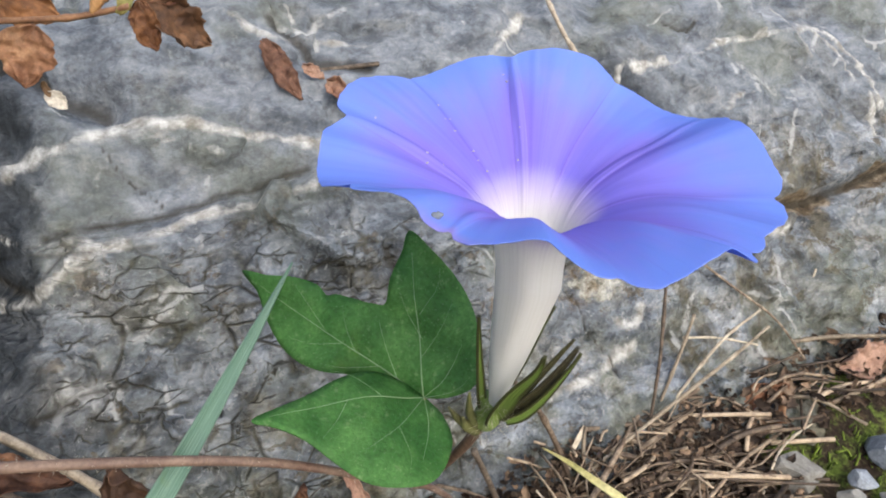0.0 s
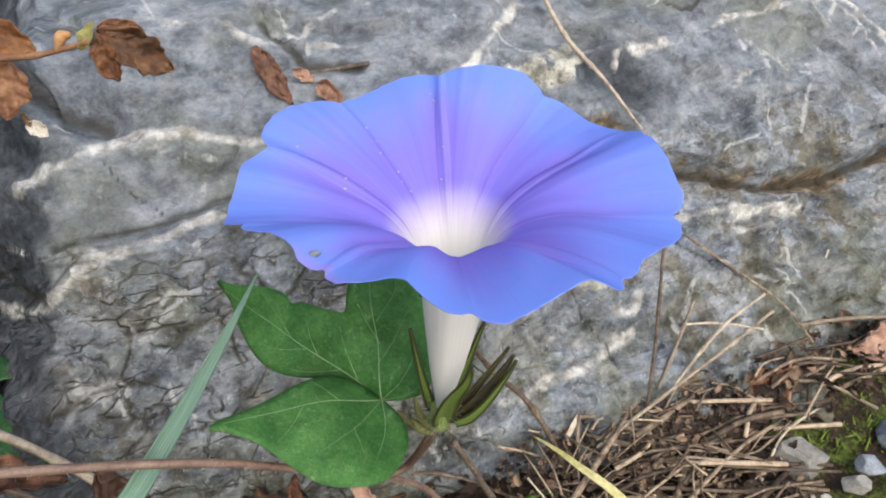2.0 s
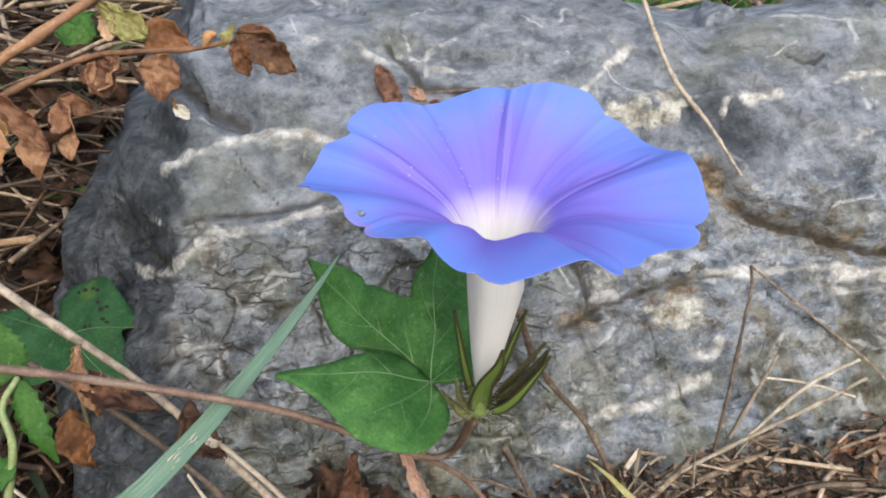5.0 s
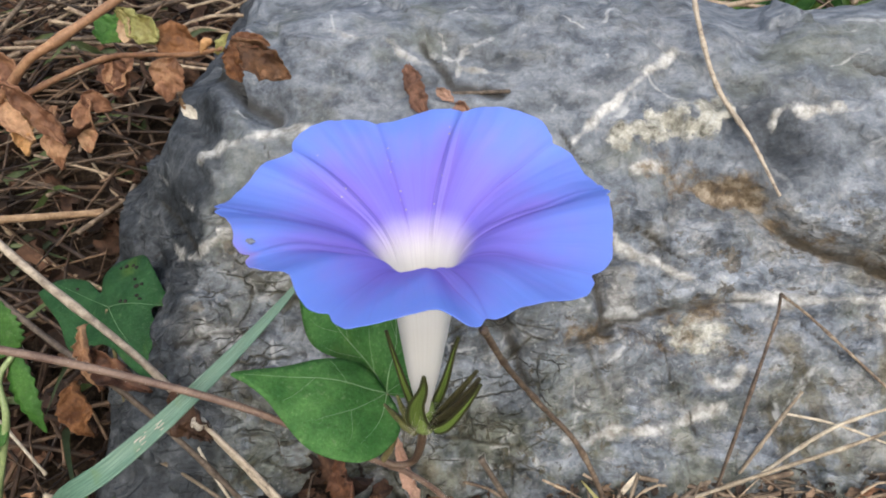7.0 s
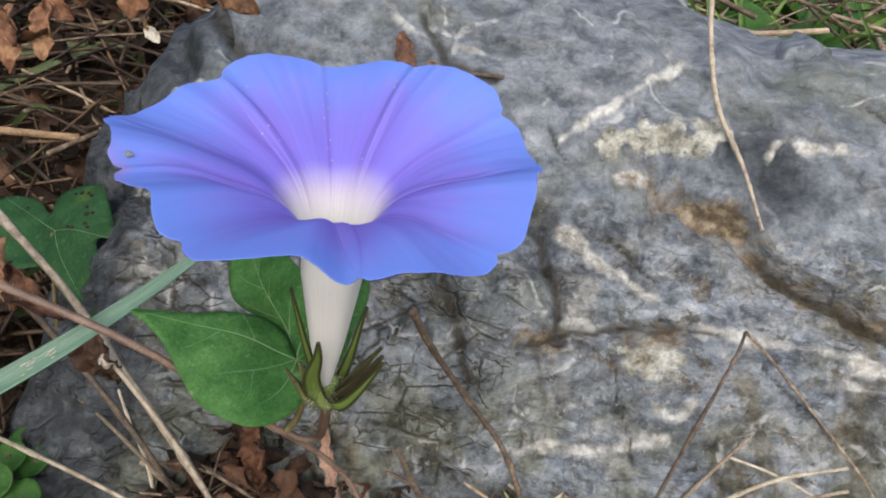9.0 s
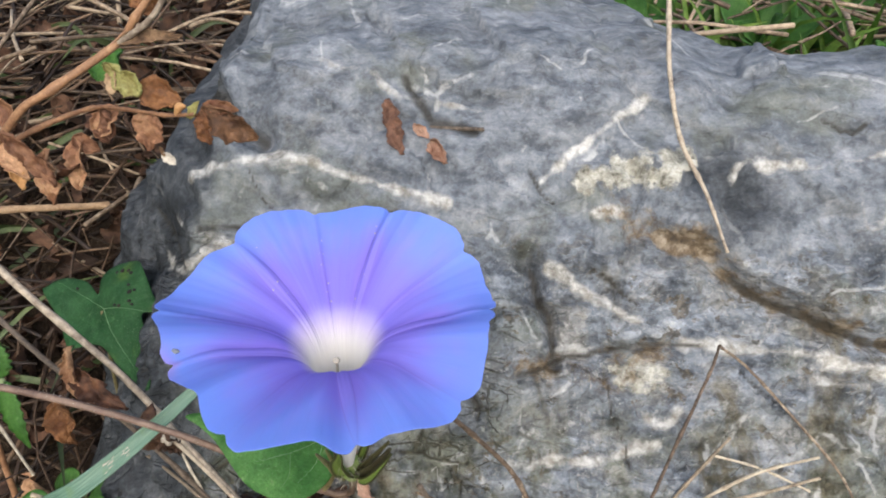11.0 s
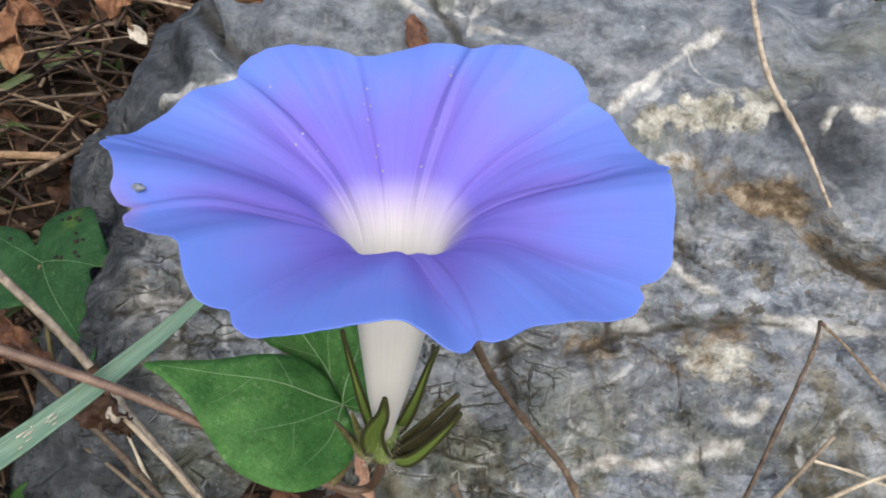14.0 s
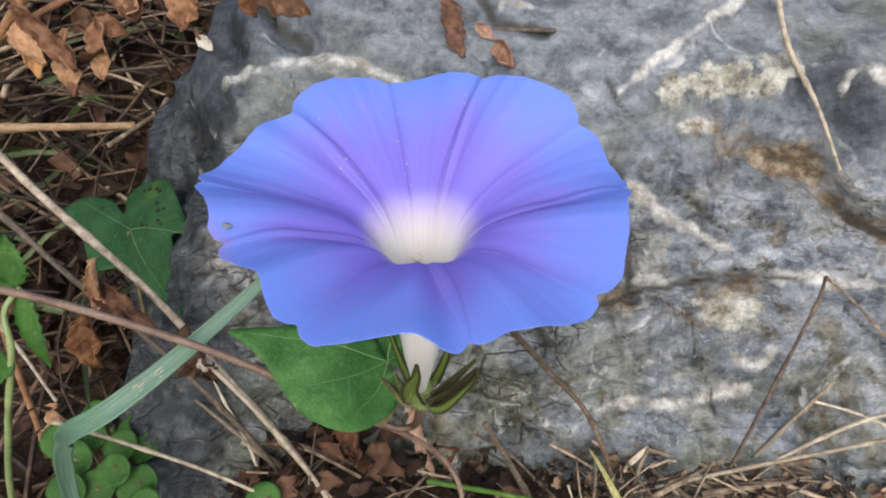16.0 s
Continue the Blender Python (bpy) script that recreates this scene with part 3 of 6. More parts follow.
# litter brown kept darker than CRUMBS: the left slope's shade is mixed in
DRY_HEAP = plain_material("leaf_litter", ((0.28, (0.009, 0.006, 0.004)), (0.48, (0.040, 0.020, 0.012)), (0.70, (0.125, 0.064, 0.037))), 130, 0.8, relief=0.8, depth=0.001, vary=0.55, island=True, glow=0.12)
DRY_TAN = plain_material("tan_leaf", ((0.30, (0.075, 0.040, 0.020)), (0.46, (0.215, 0.130, 0.070)), (0.64, (0.42, 0.29, 0.175))), 130, 0.75, relief=0.8, depth=0.0012, glow=0.15)
FADED = plain_material("fading_leaf", ((0.30, (0.20, 0.17, 0.05)), (0.46, (0.36, 0.36, 0.13)), (0.64, (0.52, 0.53, 0.30))), 140, 0.6, relief=0.6, depth=0.001, glow=0.2)
PALE = plain_material("pale_husk", ((0.3, (0.36, 0.32, 0.26)), (0.7, (0.62, 0.58, 0.51))), 240, 0.6, vary=0.1)
GRASS = plain_material("grass", ((0.28, (0.030, 0.072, 0.010)), (0.5, (0.078, 0.165, 0.022)), (0.7, (0.19, 0.29, 0.06))), 60, 0.5, vary=0.5, island=True, glow=0.3)
OLIVE = plain_material("olive_grass", ((0.28, (0.022, 0.036, 0.010)), (0.5, (0.058, 0.088, 0.026)), (0.7, (0.13, 0.16, 0.06))), 60, 0.55, vary=0.5, island=True, glow=0.2)
MOSS = plain_material("moss", ((0.3, (0.065, 0.105, 0.012)), (0.7, (0.24, 0.32, 0.045))), 300, 0.9, island=True, glow=0.15)
# straw browns again, with the shade of the left slope put into them
SHADED_STEM = plain_material("shaded_stem", ((0.28, (0.009, 0.005, 0.004)), (0.46, (0.034, 0.019, 0.011)), (0.64, (0.125, 0.078, 0.046))), 260, 0.65, vary=0.6, island=True)
STONE = plain_material("pale_stone", ((0.3, (0.13, 0.122, 0.105)), (0.5, (0.26, 0.25, 0.225)), (0.7, (0.40, 0.39, 0.36))), 150, 0.8, relief=0.7, depth=0.001, vary=0.1)
STONE_BLUE = plain_material("blue_grey_stone", ((0.3, (0.085, 0.10, 0.12)), (0.5, (0.16, 0.18, 0.21)), (0.7, (0.28, 0.305, 0.34))), 150, 0.75, relief=0.6, depth=0.001, vary=0.1)
CRUMBS = plain_material("leaf_crumbs", ((0.28, (0.012, 0.008, 0.006)), (0.46, (0.062, 0.040, 0.027)), (0.66, (0.22, 0.150, 0.098))), 170, 0.85, relief=0.8, depth=0.001, vary=0.6, island=True, glow=0.1)
RUSTY = plain_material("dull_rust_leaf", ((0.30, (0.085, 0.040, 0.025)), (0.48, (0.195, 0.100, 0.065)), (0.66, (0.32, 0.20, 0.145))), 150, 0.8, relief=0.7, depth=0.001, vary=0.1)
SPOT = plain_material("leaf_spot", ((0.3, (0.006, 0.006, 0.004)), (0.7, (0.025, 0.020, 0.012))), 500, 0.8, vary=0.1)
YELLOW = plain_material("yellowing_blade", ((0.3, (0.30, 0.30, 0.08)), (0.5, (0.48, 0.44, 0.17)), (0.7, (0.62, 0.57, 0.30))), 90, 0.5, vary=0.1, glow=0.25)
SOIL = soil_material()

# ---- the ground ----
def ground_height(x, y):
    """Soil in front of the boulder, a litter slope beside it, a grassy bank behind."""
    u, v = x * 0.857 + y * 0.515, -x * 0.515 + y * 0.857
    z = -0.004 + 0.036 * smooth((u + 0.09) / 0.13) + 0.020 * smooth((u - 0.05) / 0.06) * smooth((v - 0.06) / 0.06) * smooth((0.30 - v) / 0.1)
    z = z + 0.026 * np.exp(-((u - 0.018) / 0.033) ** 2) * smooth((v - 0.070) / 0.04) * smooth((0.22 - v) / 0.05)
    left = smooth((-0.05 - u) / 0.06)
    z = z + left * 0.38 * np.clip(v - 0.13, 0, 0.42)
    bank = smooth((v - 0.24) / 0.16)
    z = z * (1 - bank) + bank * np.maximum(z, 0.140 + 0.22 * np.clip(v - 0.45, 0, 1.2))
    return z


def build_ground():
    fine_x, fine_y = np.arange(-0.5, 0.62, 0.006), np.arange(-0.35, 0.9, 0.006)
    ring = np.array([0.02, 0.05, 0.1, 0.2, 0.4, 0.8, 1.6, 3.5, 8, 20, 50, 120])
    xs = np.concatenate([fine_x[0] - ring[::-1], fine_x, fine_x[-1] + ring])
    ys = np.concatenate([fine_y[0] - ring[::-1], fine_y, fine_y[-1] + ring])
    gx, gy = np.meshgrid(xs, ys)
    p = np.stack([gx.ravel(), gy.ravel()], 1)
    z = ground_height(p[:, 0], p[:, 1])
    q = np.stack([p[:, 0], p[:, 1], 0 * z], 1)
    z = z + 0.006 * fbm(q * 22, 4, 3) + 0.004 * fbm(q * 90, 3, 9)
    u, v = p[:, 0] * 0.857 + p[:, 1] * 0.515, -p[:, 0] * 0.515 + p[:, 1] * 0.857
    moss = smooth((u - 0.175) / 0.03) * smooth((0.125 - v) / 0.02)
    moss = np.maximum(moss, smooth((v - 0.3) / 0.1) * smooth((u - 0.02) / 0.1))
    ob = part("ground", (np.stack([p[:, 0], p[:, 1], z], 1), grid_faces(len(ys), len(xs))), SOIL, attrs={"moss": moss})
    return tagged(ob, "dark crumbly soil strewn with plant litter and moss", "ground", kind="structure")


build_ground()

# ---- the boulder ----
VEINS = [  # along the boulder, height; then the vein's half width
    ([(-0.024, 0.153), (-0.017, 0.158), (-0.003, 0.1615), (0.013, 0.163), (0.026, 0.161), (0.036, 0.157), (0.051, 0.155), (0.080, 0.149)], 0.0010),
    ([(0.004, 0.1605), (0.014, 0.159), (0.024, 0.157), (0.034, 0.152)], -0.0004),
    ([(-0.045, 0.118), (-0.025, 0.128), (-0.008, 0.135), (0.005, 0.1365), (0.023, 0.139), (0.037, 0.139), (0.060, 0.142)], 0.0006),
    ([(-0.05, 0.139), (-0.035, 0.136), (-0.02, 0.139), (-0.008, 0.137)], -0.0004),
    ([(0.189, 0.157), (0.190, 0.160), (0.195, 0.162), (0.220, 0.161), (0.235, 0.163), (0.253, 0.167), (0.287, 0.167), (0.315, 0.168)], 0.0004),
    ([(0.294, 0.178), (0.297, 0.168), (0.300, 0.157)], 0.0004),
    ([(0.158, 0.183), (0.150, 0.178), (0.140, 0.1721), (0.125, 0.163), (0.116, 0.157)], 0.0009),
    ([(0.170, 0.109), (0.187, 0.108), (0.205, 0.1075), (0.221, 0.106), (0.25, 0.100)], 0.0012),
    ([(0.119, 0.1303), (0.131, 0.1246), (0.150, 0.1161), (0.164, 0.1087)], 0.0002),
    ([(0.104, 0.072), (0.118, 0.076), (0.137, 0.076), (0.160, 0.081)], 0.0004),
    ([(0.119, 0.075), (0.124, 0.076)], 0.0012),
    ([(0.135, 0.147), (0.142, 0.148), (0.147, 0.146)], 0.0006),
    ([(0.305, 0.170), (0.318, 0.158), (0.326, 0.140), (0.324, 0.125)], 0.0003),
    ([(0.318, 0.165), (0.330, 0.150), (0.330, 0.135)], 0.0006),
    ([(0.235, 0.150), (0.238, 0.142), (0.244, 0.146), (0.262, 0.147)], 0.0001),
    ([(0.020, 0.193), (0.045, 0.190), (0.060, 0.183), (0.078, 0.182), (0.1, 0.178)], 0.0000),
    ([(0.200, 0.101), (0.215, 0.100), (0.235, 0.098)], 0.0001),
    ([(0.155, 0.088), (0.162, 0.086), (0.167, 0.090)], 0.0006),
]
CRACKS = [  # along the boulder, height; width; depth
    ([(-0.02, 0.140), (0.008, 0.141), (0.030, 0.143), (0.060, 0.147)], 0.0018, 0.0030),
    ([(0.001, 0.159), (0.006, 0.150), (0.014, 0.144)], 0.0009, 0.0014),
    ([(0.113, 0.130), (0.116, 0.1211), (0.120, 0.1121), (0.121, 0.1016)], 0.0026, 0.0050),
    ([(0.078, 0.1220), (0.080, 0.1164), (0.084, 0.1075), (0.089, 0.0973), (0.093, 0.0873)], 0.0034, 0.0060),
    ([(0.108, 0.099), (0.115, 0.1000), (0.126, 0.1040), (0.145, 0.1072), (0.164, 0.1090), (0.176, 0.108)], 0.0016, 0.0042),
    ([(0.134, 0.131), (0.145, 0.126), (0.152, 0.120)], 0.0012, 0.0020),
    ([(0.190, 0.101), (0.197, 0.096), (0.204, 0.092)], 0.0013, 0.0022),
    ([(0.140, 0.101), (0.143, 0.088), (0.149, 0.074)], 0.0010, 0.0018),
    ([(-0.04, 0.176), (-0.02, 0.181), (-0.008, 0.176), (0.004, 0.169)], 0.0048, 0.0085),
    ([(0.061, 0.189), (0.073, 0.176), (0.090, 0.172)], 0.0035, 0.0040),
    ([(-0.052, 0.129), (-0.038, 0.127), (-0.026, 0.128)], 0.0022, 0.0035),
    ([(-0.03, 0.103), (-0.015, 0.106), (0.0, 0.105)], 0.0016, 0.0025),
    ([(0.225, 0.176), (0.236, 0.172), (0.240, 0.174)], 0.0016, 0.0025),
    ([(0.112, 0.160), (0.116, 0.154), (0.121, 0.150)], 0.0016, 0.0022),
]
LEDGE = [(0.150, 0.148), (0.160, 0.142), (0.177, 0.138), (0.189, 0.130), (0.203, 0.123), (0.218, 0.119), (0.237, 0.112), (0.275, 0.109), (0.34, 0.114)]


def build_boulder():
    us = np.concatenate([np.arange(-0.13, 0.36, 0.00125), np.arange(0.36, 0.75, 0.008)])
    vs = np.concatenate([np.arange(0.05, 0.27, 0.00105), np.arange(0.27, 0.62, 0.004)])
    gu, gv = np.meshgrid(us, vs)
    u, v = gu.ravel(), gv.ravel()
    wob = fbm(np.stack([u * 9, v * 9, 0 * u], 1), 3, 21)
    front = 0.160 + 1.2 * (v - 0.202)
    far = smooth((0.215 - u) / 0.13)
    top = 0.190 + 0.045 * far * np.clip((v - 0.22) / 0.22, 0, 1) + 0.004 * wob
    k = 0.016
    h = np.clip(0.5 + 0.5 * (top - front) / k, 0, 1)
    z = top * (1 - h) + front * h - k * h * (1 - h)
    back = 0.262 + 0.17 * smooth((0.235 - u) / 0.14) + 0.02 * wob - 0.02 * smooth((u - 0.24) / 0.05)
    b = np.clip(v - back, 0, 1)
    z = z - 1.1 * b * b / (b + 0.03)
    # the foot is steeper where the soil lies lower
    foot = smooth((0.115 - u) / 0.05)
    z = np.where(z < 0.092, z - foot * 1.7 * (0.092 - z), z)
    # a shaded side face turns away, then the boulder ends
    edge = -0.020 - 0.28 * (0.13 - np.clip(z, 0.03, 0.16)) + 0.006 * wob
    d = np.clip(edge - u, 0, 1)
    z = z - 1.55 * d * d / (d + 0.012)
    d = np.clip(-0.052 - 0.046 * smooth((z - 0.03) / 0.08) + 0.010 * wob - u, 0, 1)
    z = z - 3.0 * d * d / (d + 0.02)
    w = np.clip(z, -0.05, 0.3)
    x, y = U.x * u + V.x * v, U.y * u + V.y * v
    p = np.stack([x, y, z], 1)
    nu, nv = len(us), len(vs)
    g = p.reshape(nv, nu, 3)
    nor = np.cross(np.gradient(g, axis=1), np.gradient(g, axis=0)).reshape(-1, 3)
    nor /= np.linalg.norm(nor, axis=1)[:, None]
    # relief
    f = np.stack([u, w * 1.25, v * 0.4], 1)
    low = smooth((0.15 - w) / 0.03)
    leftish = smooth((0.115 - u) / 0.03)
    rightish = smooth((u - 0.10) / 0.03)
    crackle = np.clip(low * (0.35 + 0.65 * leftish), 0, 1) * smooth((0.16 - w) / 0.02)
    warp = np.stack([fbm(f * 45, 4, 31), fbm(f * 45, 4, 37)], 1) * 0.95
    dist1, id1, ax1, ay1 = cells(np.stack([u / 0.030, (w + 0.35 * u) / 0.0165], 1) + warp, 5)
    dist2, id2, ax2, ay2 = cells(np.stack([(u - 0.7 * w) / 0.0190, (w + 0.2 * u) / 0.0105], 1) + warp, 8)
    bend = f + 0.006 * np.stack([fbm(f * 35, 2, 43), fbm(f * 35, 2, 44), 0 * u], 1)
    disp = 0.0060 * fbm(bend * 22, 3, 41) + 0.0034 * fbm(bend * np.array([55, 70, 55]), 4, 47)
    disp += crackle * (0.0012 * id1 + 0.0005 * id2 - 0.0018 * np.exp(-(dist1 / 0.05) ** 2) - 0.0009 * np.exp(-(dist2 / 0.07) ** 2) * smooth(fbm(f * 40, 2, 91) * 2 + 0.5))
    # broken faces: each block tilts its own way
    w3 = np.stack([fbm(f * 30, 4, 131), fbm(f * 30, 4, 137)], 1) * 0.7
    dist3, id3, ax3, ay3 = cells(np.stack([(u + 0.5 * w) / 0.046, (w + 0.25 * u) / 0.024], 1) + w3, 15)
    disp += (0.0036 - 0.0002 * low) * (id3 * ax3 + np.sin(id3 * 37) * ay3) * 1.6
    disp += (0.0006 + 0.0010 * low) * (id2 * ax2 + np.sin(id2 * 53) * ay2) * 1.6
    disp -= 0.0016 * np.exp(-(dist3 / 0.06) ** 2) * smooth(fbm(f * 28, 2, 95) * 2 + 0.4)
    disp += low * rightish * 0.0016 * fbm(f * 170, 4, 53)
    ridged = 1 - np.abs(fbm(f * np.array([27, 38, 34]), 4, 59))
    disp += (1 - low) * 0.0036 * (ridged - 0.75)
    disp += low * 0.0020 * (ridged - 0.75)
    wu, ww = u + 0.0012 * fbm(f * 150, 3, 61), w + 0.0012 * fbm(f * 150, 3, 67)
    dirt = np.zeros(len(u))
    dirt += crackle * 0.6 * np.exp(-(dist1 / 0.045) ** 2)
    for line, width, depth in CRACKS:
        dd, _ = line_distance(wu, ww, line)
        c = np.exp(-(dd / width) ** 2)
        disp -= depth * c
        dirt = np.maximum(dirt, 0.75 * np.exp(-(dd / (width * 0.8)) ** 2))
    # the ledge: the upper block stands proud over the lower one
    dd, side = line_distance(wu, ww, LEDGE)
    here = smooth((u - 0.145) / 0.02)
    up = np.where(side > 0, dd, -dd)
    disp += here * 0.0065 * smooth((up + 0.001) / 0.004) * np.exp(-np.clip(up, 0, 1) / 0.05) - here * 0.0060 * np.exp(-((up + 0.0018) / 0.0026) ** 2) * smooth((u - 0.165) / 0.03)
    # dark gap below the overhang: painted shade that joins the dirt mask
    dirt = np.maximum(dirt, here * 0.95 * np.exp(-((up + 0.0016) / 0.0017) ** 2) * smooth((u - 0.175) / 0.02))
    stain = here * np.exp(-((up + 0.002) / 0.0040) ** 2) * (0.50 + 0.6 * smooth(fbm(f * 60, 2, 97) * 1.8 + 0.5))
    stain = np.maximum(stain, 0.75 * np.exp(-(((u - 0.168) / 0.018) ** 2 + ((w - 0.139) / 0.006) ** 2)))
    stain = np.maximum(stain, 0.45 * np.exp(-(((u - 0.145) / 0.02) ** 2 + ((w - 0.100) / 0.007) ** 2)))
    band, _ = line_distance(wu, ww, [(0.134, 0.150), (0.152, 0.145), (0.172, 0.137), (0.196, 0.125), (0.215, 0.117)])
    stain = np.maximum(stain, 0.46 * np.exp(-(band / 0.0080) ** 2))
    band, _ = line_distance(wu, ww, [(0.108, 0.101), (0.130, 0.104), (0.160, 0.106)])
    stain = np.maximum(stain, 0.50 * np.exp(-(band / 0.0055) ** 2))
    # pale lumps in a row
    lump = np.zeros(len(u))
    for cu, cw, ru, rw in ((0.1330, 0.1560, 0.0052, 0.0058), (0.1400, 0.1570, 0.0050, 0.0062), (0.1470, 0.1600, 0.0062, 0.0082), (0.1555, 0.1605, 0.0060, 0.0078), (0.1635, 0.1600, 0.0062, 0.0076), (0.1715, 0.1625, 0.0046, 0.0060)):
        q = ((wu - cu) / ru) ** 2 + ((ww - cw) / rw) ** 2
        lump = np.maximum(lump, np.exp(-np.clip(q, 0, 50) ** 1.5))
    disp += lump * (0.0052 + 0.0018 * fbm(f * 210, 3, 71))
    crust = np.clip(lump * (0.85 + 0.5 * fbm(f * 120, 2, 72)), 0, 1)
    crust = np.maximum(crust, 0.55 * np.exp(-(((u - 0.152) / 0.017) ** 2 + ((w - 0.0995) / 0.0065) ** 2) ** 2))
    # a smooth hollow beside them
    disp -= 0.0045 * np.exp(-(((u - 0.190) / 0.013) ** 2 + ((w - 0.150) / 0.009) ** 2) ** 2)
    vein = np.full(len(u), 1.0)
    for line, half in VEINS:
        dd, _ = line_distance(wu, ww, line)
        vein = np.minimum(vein, dd - half)
    disp += 0.0008 * smooth(1 - vein / 0.002)
    # shade put into the colour: side face and low left, then the hollow
    painted_shade = smooth((edge - 0.002 + 0.014 * smooth((0.140 - w) / 0.03) + 0.018 * smooth((0.105 - w) / 0.03) + 0.014 * fbm(f * 40, 4, 181) - u) / 0.014)
    painted_shade = np.maximum(painted_shade, 0.75 * np.exp(-(((u - 0.189 + 0.3 * (w - 0.152)) / 0.017) ** 2 + ((w - 0.152 + 0.004 * fbm(f * 60, 3, 191)) / 0.017) ** 2) ** 2))
    p = p + nor * disp[:, None]
    at = Vector((0.05, 0.17, 0.03))
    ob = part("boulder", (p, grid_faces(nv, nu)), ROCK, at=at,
              attrs={"vein": np.clip(vein, -0.01, 0.05), "crackle": crackle, "low": low, "pale": low * rightish, "stain": stain, "crust": crust, "dirt": np.clip(dirt, 0, 1), "painted_shade": painted_shade, "damp": smooth((0.102 - w + 0.010 * fbm(f * 40, 3, 211)) / 0.03)})
    return tagged(ob, "large weathered blue-grey limestone boulder with white calcite veins", "boulder")


build_boulder()

# ---- the morning glory ----
NODE = Vector((0.0003, 0.0984, 0.1343))
CALYX = Vector((0.0140, 0.0921, 0.1330))
plant = empty("morning_glory", (0.004, 0.100, 0.040), "climbing morning glory with one open blue flower", "plant")


def build_corolla():
    # reach and height of the rim in millimetres, every ten degrees round the flower's middle
    rim = [(34.3, 194.4), (32.8, 195.7), (31.6, 195.6), (31.9, 192.6), (31.6, 192.7), (31.3, 193.5), (33.8, 191.1), (35.1, 190.0), (33.9, 190.8), (32.7, 191.5), (33.0, 188.1), (31.4, 188.2),
           (31.7, 187.9), (33.0, 186.6), (33.2, 188.0), (33.1, 191.2), (31.7, 194.6), (31.3, 194.5), (31.8, 192.7), (31.9, 192.5), (32.2, 193.4), (32.2, 196.0), (31.2, 200.3), (29.2, 201.9),
           (28.4, 201.6), (28.9, 200.6), (30.1, 200.5), (31.3, 198.6), (32.3, 197.6), (33.3, 198.5), (34.0, 199.4), (33.8, 198.4), (32.4, 195.9), (33.6, 195.3), (34.1, 193.1), (34.5, 192.8)]
    turns = [-141.6, -115.0, -80.4, -42.5, -6.0, 32.0, 65.5, 102.5, 138.3, 173.6, 218.4]     # seam, fold, seam, fold ..
    n = 480
    ang = np.linspace(-141.6, 218.4, n, endpoint=False)
    pos = np.interp(ang, turns, np.arange(11))
    place = (ang + 145) / 10
    i = np.floor(place).astype(int)
    f = place - i

    def cyc(c):
        q = np.array([r[c] for r in rim]) / 1000
        a, b, d, e = q[(i - 1) % 36], q[i % 36], q[(i + 1) % 36], q[(i + 2) % 36]
        return 0.5 * (2 * b + (d - a) * f + (2 * a - 5 * b + 4 * d - e) * f ** 2 + (3 * b - a - 3 * d + e) * f ** 3)

    reach, height = cyc(0), cyc(1)
    band = np.abs((pos % 2) - 1)                         # 0 on a fold, 1 on a seam
    near = np.minimum(band, 1 - band)
    reach = reach - 0.0011 * np.exp(-(near / 0.04) ** 2) + 0.0005 * np.exp(-((near - 0.16) / 0.08) ** 2)
    th = np.radians(ang)
    loop = np.stack([np.cos(th), np.sin(th), 0 * th], 1)
    edge = 0.0004 * fbm(loop * 7.5, 3, 171)
    reach = reach + 0.0004 * fbm(loop * 11, 3, 173)
    neck = np.array([0.0194, 0.0876, 0.1690])
    base = np.array(CALYX) + np.array([0.0008, -0.0004, 0.0060])
    reach_attr, verts = [], []
    # the tube, from the calyx up to the neck
    for s in np.linspace(0, 1, 26):
        c = base * (1 - s) + neck * s
        r = float(np.interp(s, [0, 0.15, 0.42, 0.75, 1.0], [0.0011, 0.0018, 0.0032, 0.0045, 0.0054]))
        rr = r * (1 + 0.03 * np.cos(th * 5 + 1.9) * s)
        verts.append(np.stack([c[0] + rr * np.cos(th), c[1] + rr * np.sin(th), np.full(n, c[2])], 1))
        reach_attr.append(np.full(n, -0.2 - 0.4 * (1 - s)))
    end = verts[-1]
    rim_xy = np.stack([0.0213 + reach * np.cos(th), 0.0857 + reach * np.sin(th), height], 1)
    q = np.stack([np.cos(th) * 1.6, np.sin(th) * 1.6, 0 * th], 1)
    top = 0.1936
    # the funnel, opening out of the neck and flattening towards the rim
    for s in list(np.linspace(0, 1, 78)[1:-1]) + [0.9985, 1.0]:
        k = s ** 1.9
        v = end * (1 - k) + rim_xy * k
        deep = (1 - k ** 0.32) ** 1.15
        plane = top + (height - top) * k
        v[:, 2] = plane - deep * (top - neck[2])
        v[:, 2] += 0.0009 * math.sin(math.pi * min(1, k * 1.05)) * fbm(q + k * 0.8, 2, 77) * 2
        v[:, 2] += k * k * edge
        wedge = 0.16 * (1 - k) + 0.010
        v[:, 2] += 0.0003 * smooth((wedge - band) / 0.05 + 0.5) * math.sin(math.pi * min(k, 0.97)) ** 0.5     # raised folds
        v[:, 2] -= 0.0008 * np.exp(-((1 - band) / 0.14) ** 2) * math.sin(math.pi * k) * k ** 0.5               # sunken seams
        verts.append(v)
        reach_attr.append(np.full(n, k * 1.2 - 0.2 if k < 0.12 else (k - 0.12) / 0.88 * 1.056 - 0.056))
    p = np.concatenate(verts)
    m = len(verts)
    blush = np.exp(-((ang + 115.0) / 7) ** 2)
